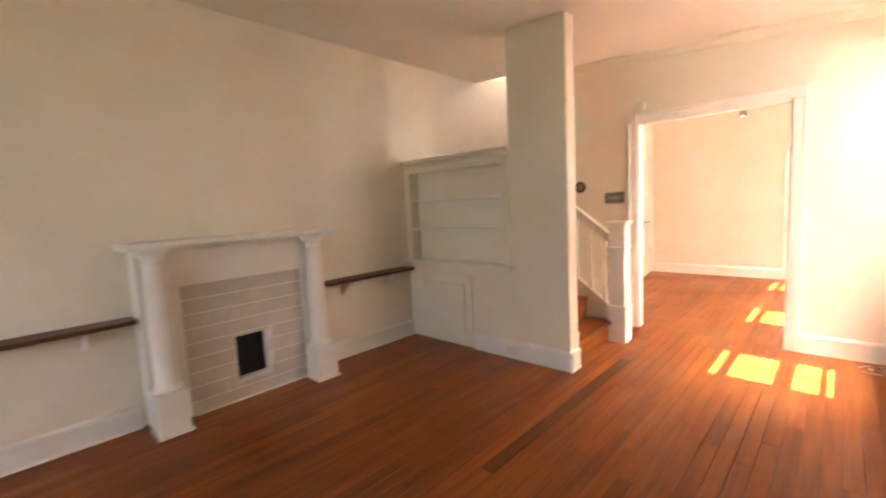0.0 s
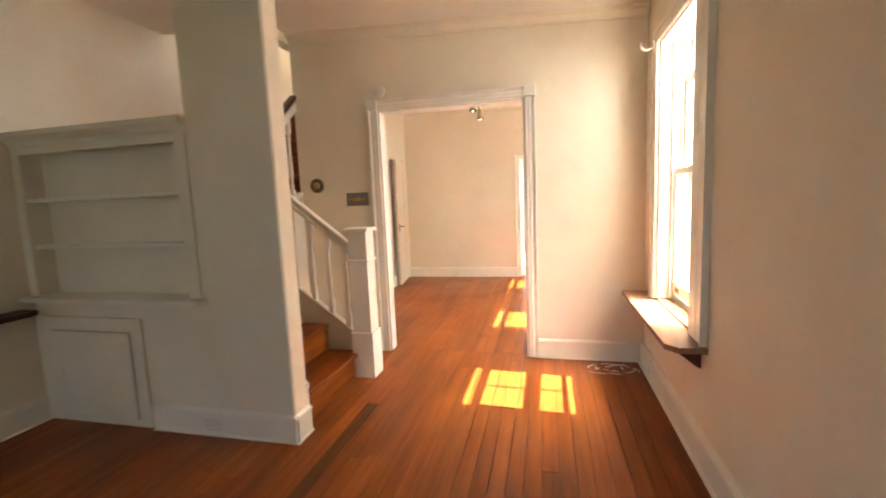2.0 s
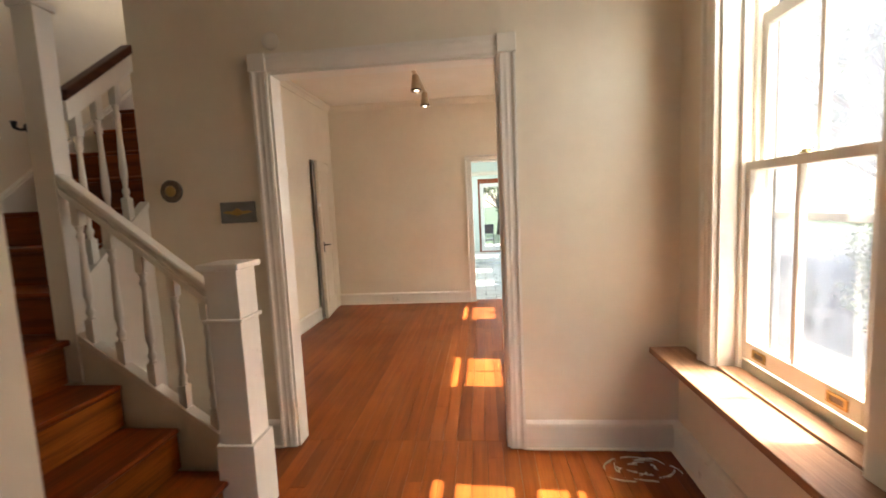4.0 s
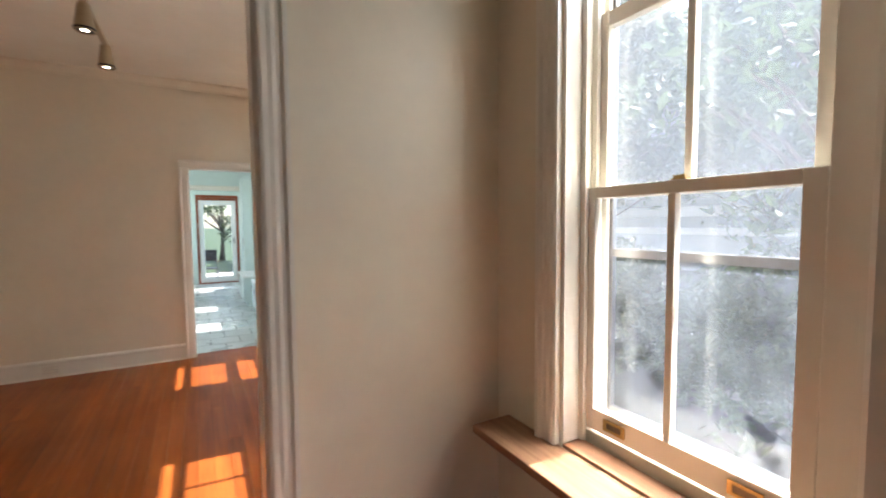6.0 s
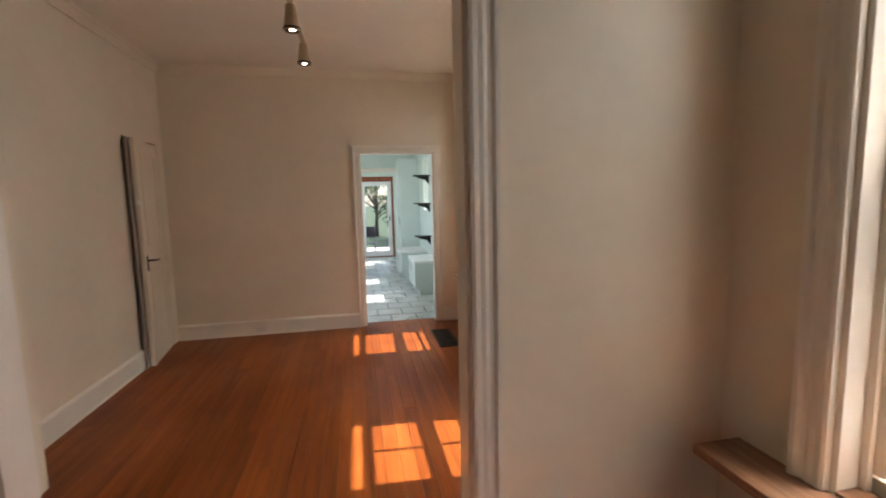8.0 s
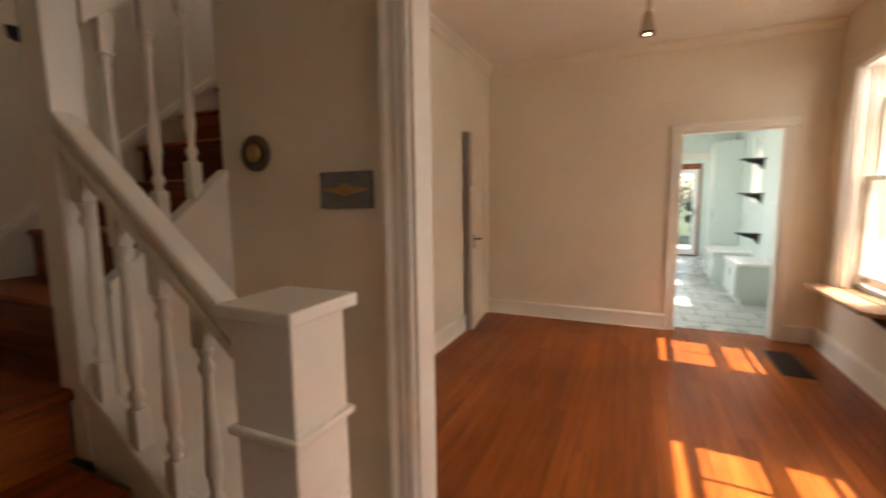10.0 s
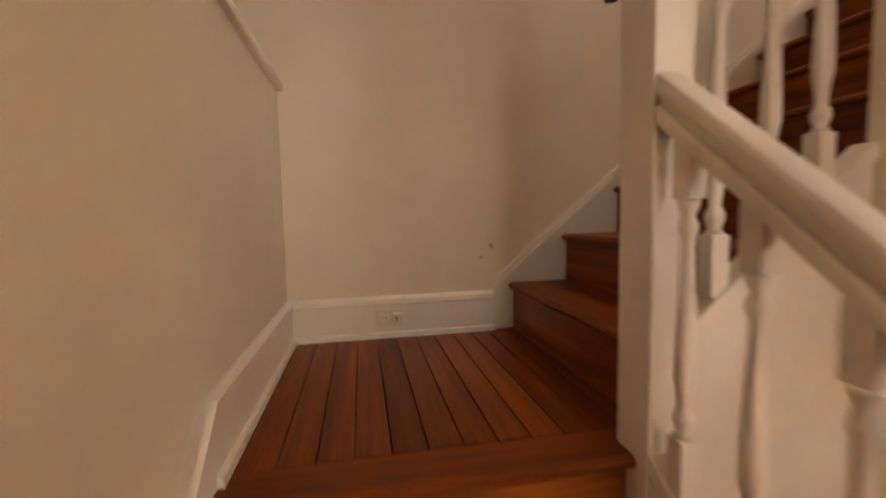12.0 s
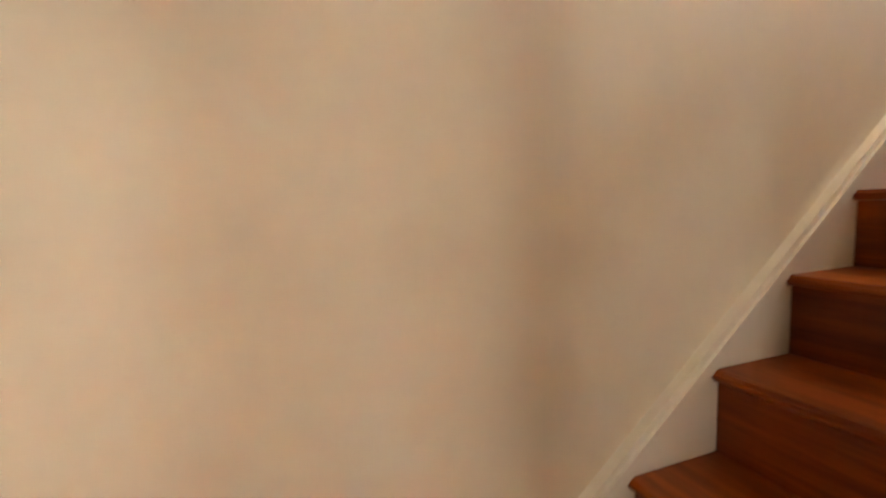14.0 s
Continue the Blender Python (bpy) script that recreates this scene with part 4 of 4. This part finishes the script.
# track light
track = empty("track_light", "tan ceiling track with three lit spotlights", "track light", at=(-0.735, 5.77, CZ))
part("rail", box(-0.014, 0.014, -0.68, 0.66, -0.385, -0.36, 0.003), TRACKMETAL, track)
part("canopy", turned(lathe([(0.06, -0.001), (0.058, -0.018), (0.02, -0.028), (0.01, -0.03)], 0, 0, 24), Matrix.Translation((0, -0.03, 0))), TRIM, track, "ivory ceiling rose")
part("stem", turned(lathe([(0.009, -0.37), (0.009, -0.02)], 0, 0, 10), Matrix.Translation((0, -0.03, 0))), TRIM, track)
for y in (-0.59, 0.0, 0.53):
    sp = part("spotlight", turned(lathe([(0.012, 0.125), (0.026, 0.115), (0.031, 0.07), (0.037, 0.03), (0.041, 0.004), (0.041, -0.006), (0.037, -0.006), (0.033, 0.012)], 0, 0, 20), Matrix.Translation((0, y, -0.50))), TRACKMETAL, track)
    part("rim", turned(lathe([(0.0405, -0.001), (0.0425, 0.0), (0.0425, 0.008), (0.0405, 0.009)], 0, 0, 20), Matrix.Translation((0, y, -0.50))), IRON, sp)
    part("bulb", turned(lathe([(0.033, 0.004), (0.026, 0.001), (0.014, -0.001), (0.002, -0.0015)], 0, 0, 20), Matrix.Translation((0, y, -0.50))), BULB, sp, "glowing lamp face")

# ---------------------------------------------------------------- kitchen and back room
KY0, KY1, BY1 = FY + 0.12, 12.3, 14.3
# the openings are unseen, cut only to hold the added fill lamps
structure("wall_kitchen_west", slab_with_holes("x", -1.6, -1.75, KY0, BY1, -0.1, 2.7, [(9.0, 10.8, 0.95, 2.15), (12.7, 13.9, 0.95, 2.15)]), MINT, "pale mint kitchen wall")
KE = 0.74
KWIN = ((9.2, 9.76, 1.25, 2.12), (10.58, 11.08, 1.25, 2.12), (12.75, 13.5, 0.95, 2.1))
structure("wall_kitchen_east", slab_with_holes("x", KE, KE + 0.2, KY0, BY1 + 0.12, -0.1, 2.7, list(KWIN)), MINT, "pale mint kitchen wall with small windows")
for y0, y1, z0, z1 in KWIN:
    w = empty("kitchen_window", "white two-pane kitchen window", "window", "kitchen windows", at=(KE + 0.1, (y0 + y1) / 2, z0))
    w["kind"] = "structure"
    m, yc = Matrix.Translation((-KE - 0.1, -(y0 + y1) / 2, -z0)), (y0 + y1) / 2
    part("window_frame", turned(slab_with_holes("x", KE + 0.08, KE + 0.12, y0, y1, z0, z1, [(y0 + 0.04, yc - 0.012, z0 + 0.05, z1 - 0.04), (yc + 0.012, y1 - 0.04, z0 + 0.05, z1 - 0.04)]), m), WHITE, w)
    part("pane", turned(box(KE + 0.098, KE + 0.102, y0 + 0.03, y1 - 0.03, z0 + 0.04, z1 - 0.03), m), GLASS, w).visible_shadow = False
    part("window_sill", turned(box(KE - 0.03, KE + 0.08, y0 - 0.04, y1 + 0.04, z0 - 0.025, z0 - 0.001, 0.004), m), WHITE, w)
structure("wall_kitchen_north", slab_with_holes("y", KY1, KY1 + 0.12, -1.6, KE, -0.1, 2.7, [(-0.5, 0.42, -0.1, 1.98)]), MINT, "pale mint wall with a white cased doorway")
structure("wall_back", slab_with_holes("y", BY1, BY1 + 0.12, -1.6, KE, -0.1, 2.7, [(-0.38, 0.48, -0.1, 2.02)]), MINT, "pale mint outer wall with a glass door")
structure("ceiling_kitchen", box(-1.6, KE, KY0, BY1, 2.55, 2.65), WHITE, "white kitchen ceiling", "ceiling")
door_casing("casing_back_room", -0.5, 0.42, 1.98, KY1, -1, 0.09, "white painted flat door casing", False)

# glass door in a red-brown frame
gd = empty("door_2", "red-brown wooden glass door to the garden", "door", at=(-0.38, BY1 + 0.06, 0))
gd["kind"] = "structure"
part("door_frame", slab_with_holes("y", -0.05, 0.05, 0.0, 0.86, 0.0, 2.02, [(0.05, 0.81, 0.03, 1.96)]), CHERRY, gd)
part("leaf", slab_with_holes("y", -0.02, 0.02, 0.055, 0.805, 0.035, 1.90, [(0.15, 0.71, 0.16, 1.80)]), WHITE, gd, "white painted door leaf")
part("head", box(0.055, 0.805, -0.03, 0.02, 1.90, 1.955, 0.003), CHERRY, gd)
part("pane", box(0.145, 0.715, -0.003, 0.003, 0.155, 1.805), GLASS, gd).visible_shadow = False
part("door_handle", box(0.74, 0.76, -0.06, -0.02, 0.92, 1.05, 0.004), IRON, gd)
# open glazed door into the back room
od = empty("door_3", "white glazed inner door standing open", "door", at=(0.41, KY1 + 0.125, 0))
od["kind"] = "structure"
od.rotation_euler = (0, 0, radians(-14))
part("leaf", slab_with_holes("x", -0.04, 0.0, 0.0, 0.86, 0.01, 1.96, [(0.1, 0.41, 0.95, 1.36), (0.45, 0.76, 0.95, 1.36), (0.1, 0.41, 1.4, 1.84), (0.45, 0.76, 1.4, 1.84)]), WHITE, od)
part("pane", box(-0.022, -0.018, 0.09, 0.77, 0.94, 1.85), GLASS, od).visible_shadow = False


def counter(x0, x1, y0, y1):
    th = empty("base_cabinet", "pale mint painted low kitchen cabinet", "cabinet", "kitchen base cabinets", at=((x0 + x1) / 2, (y0 + y1) / 2, 0))
    m = Matrix.Translation((-(x0 + x1) / 2, -(y0 + y1) / 2, 0))
    part("body", turned(box(x0, x1, y0, y1, 0.09, 0.485, 0.003), m), MINTCAB, th)
    part("plinth", turned(box(x0 + 0.05, x1, y0 + 0.02, y1, 0, 0.09), m), MINTCAB, th)
    n = max(1, round((y1 - y0) / 0.45))
    for i in range(n):
        a, c = y0 + (y1 - y0) * i / n, y0 + (y1 - y0) * (i + 1) / n
        d = part("door", turned(box(x0 - 0.018, x0 - 0.001, a + 0.006, c - 0.006, 0.12, 0.465, 0.004), m), MINTCAB, th)
        part("handle", turned(box(x0 - 0.032, x0 - 0.018, c - 0.05, c - 0.035, 0.33, 0.43, 0.002), m), STEEL, d)
    top = tagged(link("worktop", turned(box(x0 - 0.03, x1, y0 - 0.02, y1 + 0.02, 0.485, 0.52, 0.006), m), WHITE), "white kitchen worktop on the base cabinet", "worktop", "kitchen worktops")
    top.location = th.location


counter(0.36, KE - 0.002, 9.55, 10.3)
counter(0.28, KE - 0.002, 10.8, 11.62)
tall = empty("tall_cupboard", "tall pale mint painted kitchen cupboard", "cupboard", at=(0.55, 12.0, 0))
part("body", box(-0.16, 0.188, -0.28, 0.28, 0, 2.2, 0.004), MINTCAB, tall)
part("door", box(-0.18, -0.161, -0.27, 0.27, 0.08, 2.15, 0.004), MINTCAB, tall)
part("handle", box(-0.2, -0.18, -0.23, -0.215, 0.95, 1.1, 0.003), STEEL, tall)
for z in (0.80, 1.34, 1.79):
    sh = empty("bracket_shelf", "small black iron shelf on a curved bracket", "shelf", "black bracket shelves", at=(KE, 10.45, z))
    part("board", box(-0.26, -0.001, -0.1, 0.1, 0.0, 0.018, 0.003), IRON, sh)
    part("bracket", prism([(-0.001, -0.002), (-0.22, -0.002), (-0.18, -0.03), (-0.07, -0.06), (-0.02, -0.12), (-0.001, -0.14)], "y", -0.015, 0.015), IRON, sh)

# ---------------------------------------------------------------- outside
GZ = -0.42
structure("ground", box(-150, 150, -150, 250, GZ - 0.5, GZ - 0.02), GRASS, "lawn reaching to the horizon", "ground")
structure("pavement", box(0.97, 10.6, -8, 18, GZ - 0.3, GZ), SHADED_DRIVE, "driveway in dappled tree shade, with shade put into its dark colour", "pavement")
structure("patio", box(-3, 3, BY1 + 0.12, 19, GZ - 0.3, GZ + 0.2), PATIO, "pale sunny stone patio behind the house", "pavement")

house = empty("neighbour_house", "grey clapboard house with white trim beside the driveway", "house", at=(10.4, 4, GZ))
inv = Matrix.Translation((-10.4, -4, -GZ))
part("foundation", turned(box(10.42, 18, -6, 14, GZ - 0.2, 0.1), inv), GREYWALL, house)
for z0, z1 in ((1.0, 1.17), (1.45, 1.7)):
    part("trim_board", turned(box(10.33, 10.43, -6, 14, z0, z1, 0.006), inv), HOUSETRIM, house, "white painted band along the wall")
for i in range(26):
    z = 0.1 + i * 0.2
    part("clapboard", turned(prism([(10.40, z), (10.425, z + 0.2), (10.6, z + 0.2), (10.6, z)], "y", -6, 14), inv), SIDING, house)
part("wall", turned(box(10.6, 18, -6, 14, 0.1, 5.5), inv), SIDING, house)
part("roof", turned(prism([(10.0, 5.4), (14.0, 8.2), (18.4, 5.4)], "y", -6.4, 14.4), inv), ROOF, house)
for y in (0.5, 6.2):
    w = part("window", turned(slab_with_holes("x", 10.36, 10.41, y, y + 1.0, 1.9, 3.2, [(y + 0.08, y + 0.92, 1.98, 2.52), (y + 0.08, y + 0.92, 2.58, 3.12)]), inv), HOUSETRIM, house)
    part("pane", turned(box(10.395, 10.4, y + 0.05, y + 0.95, 1.95, 3.15), inv), plain("dark_pane", (0.03, 0.035, 0.04), 0.08), w)


def leaf_cloud(bm, c, r, n, rng, size=0.06):
    for _ in range(n):
        d = Vector((rng.gauss(0, 1), rng.gauss(0, 1), rng.gauss(0, 1))).normalized() * (rng.random() ** 0.45)
        p = Vector(c) + Vector((d.x * r[0], d.y * r[1], d.z * r[2]))
        s = size * rng.uniform(0.6, 1.4)
        q = Euler((rng.uniform(-1, 1), rng.uniform(-1, 1), rng.uniform(0, 6.28))).to_matrix()
        vs = [bm.verts.new(p + q @ Vector(k)) for k in ((-s, 0, 0), (0, -s * 0.42, s * 0.12), (s, 0, 0), (0, s * 0.42, s * 0.12))]
        bm.faces.new((vs[0], vs[1], vs[2]))
        bm.faces.new((vs[0], vs[2], vs[3]))


def tree(name, base, h, spread, clumps, leaves, seed, label, size=0.07, low=0.45, girth=1.0, puff=(0.22, 0.42)):
    rng = random.Random(seed)
    th = empty(name, label, "tree" if h > 2.5 else "shrub", at=base)
    trunk, crown_bm = bmesh.new(), bmesh.new()
    add_tube(trunk, [(0, 0, 0), (0.05 * h * 0.2, 0.02, h * 0.25), (-0.03, 0.05, h * 0.5), (0.05, 0, h * 0.85)], [k * h * girth for k in (0.022, 0.017, 0.012, 0.004)], 10)
    for i in range(clumps):
        a, f = rng.uniform(0, 6.28), rng.uniform(low, 1.0)
        rad = spread * rng.uniform(0.35, 1.0) * (1.15 - 0.5 * f)
        c = (rad * math.cos(a), rad * math.sin(a), h * f)
        add_tube(trunk, [(0, 0, h * f * 0.6), (c[0] * 0.5, c[1] * 0.5, h * f * 0.85), c], [k * h * girth for k in (0.007, 0.0045, 0.0015)], 6)
        q = spread * rng.uniform(*puff)
        leaf_cloud(crown_bm, c, (q, q, q * 0.7), leaves // clumps, rng, size)
    part("trunk", trunk, BARK, th)
    part("crown", crown_bm, LEAF, th)
    return th


tree("garden_tree", (7.6, 4.3, GZ), 6.6, 3.9, 40, 12000, 3, "broad leafy tree shading the driveway", 0.11, 0.45, 1.0, (0.1, 0.2))
tree("garden_tree", (6.8, 10.6, GZ), 6.6, 3.9, 40, 12000, 5, "broad leafy tree shading the driveway", 0.11, 0.45, 1.0, (0.1, 0.2))
tree("garden_tree", (10.0, 4.6, GZ), 5.6, 2.8, 24, 6000, 6, "leafy tree by the neighbouring house", 0.11, 0.45, 1.0, (0.1, 0.22))
tree("garden_tree", (9.5, 7.4, GZ), 7.0, 2.5, 60, 14000, 12, "dense leafy tree before the neighbouring house", 0.11, 0.38, 0.5)
tree("garden_tree", (9.3, 11.4, GZ), 7.0, 2.6, 60, 14000, 13, "dense leafy tree before the neighbouring house", 0.11, 0.38, 0.5)
tree("garden_tree", (2.9, 4.1, GZ), 3.5, 1.3, 30, 2300, 9, "slender leafy tree near the window", 0.048, 0.5)
for x, y, hh, sp, n, seed in ((2.75, 4.35, 1.55, 0.6, 2600, 8), (3.6, 5.6, 1.35, 0.9, 4200, 31), (4.3, 7.2, 1.5, 1.0, 4200, 32)):
    tree("shrub", (x, y, GZ), hh, sp, 34, n, seed, "leafy shrub growing beside the driveway", 0.045, 0.2, 0.3)
for i, (x, y, hh) in enumerate(((-3, 24, 6), (0.6, 27, 7), (4, 23, 6), (1.6, 21, 2.2), (-1.4, 20.5, 1.9), (8, 28, 7), (-8, 27, 7))):
    tree("garden_tree" if hh > 2.5 else "shrub", (x, y, GZ), hh, hh * 0.38, 26, 4200, 20 + i, "dense green tree at the end of the garden" if hh > 2.5 else "green shrub beside the patio", 0.1, 0.2)
chair = empty("garden_chair", "dark metal garden chair standing on the patio", "chair", at=(-0.15, 16.0, GZ + 0.2))
for sx in (-0.2, 0.2):
    part("back_leg", add_tube(bmesh.new(), [(sx, 0.2, 0), (sx, 0.22, 0.42), (sx, 0.3, 0.9)], 0.012, 8), IRON, chair)
    part("front_leg", add_tube(bmesh.new(), [(sx, -0.2, 0), (sx, -0.2, 0.42)], 0.012, 8), IRON, chair)
part("seat", box(-0.22, 0.22, -0.22, 0.22, 0.42, 0.44, 0.005), IRON, chair)
part("backrest", box(-0.21, 0.21, 0.26, 0.29, 0.6, 0.9, 0.004), IRON, chair)

# ---------------------------------------------------------------- floor boards and tiles
PLANK = bpy.data.meshes.new("plank")
bm = box(0, 1, 0, 1, 0, 1)
bm.to_mesh(PLANK)
bm.free()
PLANK.materials.append(FLOOR)
PLANK_DARK = PLANK.copy()
PLANK_DARK.materials[0] = FLOORDARK


def board_floor(name, x0, x1, y0, y1, label, seed, stains=(), w=0.0805):
    rng = random.Random(seed)
    fl = structure(name, box(x0, x1, y0, y1, -0.12, 0.001), SUBFLOOR, label, "floor")
    x = x0
    while x < x1 - 0.01:
        wx = min(w, x1 - x)
        y = y0 - rng.uniform(0, 1.6)
        while y < y1:
            ln = rng.uniform(1.9, 3.4)
            for sx, sa, sb in stains:          # a stained board has its own ends
                if x <= sx < x + wx and y < sb:
                    if y < sa < y + ln:
                        ln = sa - y
                    elif abs(y - sa) < 1e-6:
                        ln = sb - sa
            a, c = max(y, y0), min(y + ln, y1)
            if c - a > 0.05:
                stained = any(sx < x + wx and sx >= x and a < sb and c > sa for sx, sa, sb in stains)
                ob = new("plank", PLANK_DARK if stained else PLANK)
                ob.parent = fl
                ob.location = (x + 0.0005, a + 0.0005, 0.0)
                ob.scale = (wx - 0.0018, c - a - 0.0014, 0.015 - rng.uniform(0, 0.0005))
            y += ln
        x += w
    return fl


board_floor("floor", FW, EW, SY, WY0 + 0.06, "varnished orange-brown narrow strip floor of living room and hall", 1, ((-1.09, 1.7, 3.62),))
board_floor("floor_dining", DX, EW, WY0 + 0.06, FY, "varnished orange-brown narrow strip floor of the dining room", 2)

KT_MESH = bpy.data.meshes.new("tile")
bm = box(0, 0.292, 0, 0.292, 0, 0.012, 0.003)
bm.to_mesh(KT_MESH)
bm.free()
KT_MESH.materials.append(KTILE)
kf = structure("floor_kitchen", box(-1.6, KE, KY0, BY1 + 0.12, -0.12, 0.001), KGROUT, "grey-green square tile floor of kitchen and back room", "floor")
rng = random.Random(3)
for j in range(20):
    for i in range(12):
        x = -1.6 + i * 0.3 + (0.15 if j % 2 else 0.0)
        y = KY0 + j * 0.3
        if x + 0.292 < 1.95 and y + 0.292 < BY1 + 0.1 and abs(x) < 1.4:
            ob = new("tile", KT_MESH)
            ob.parent = kf
            ob.location = (x, y, rng.uniform(0, 0.001))
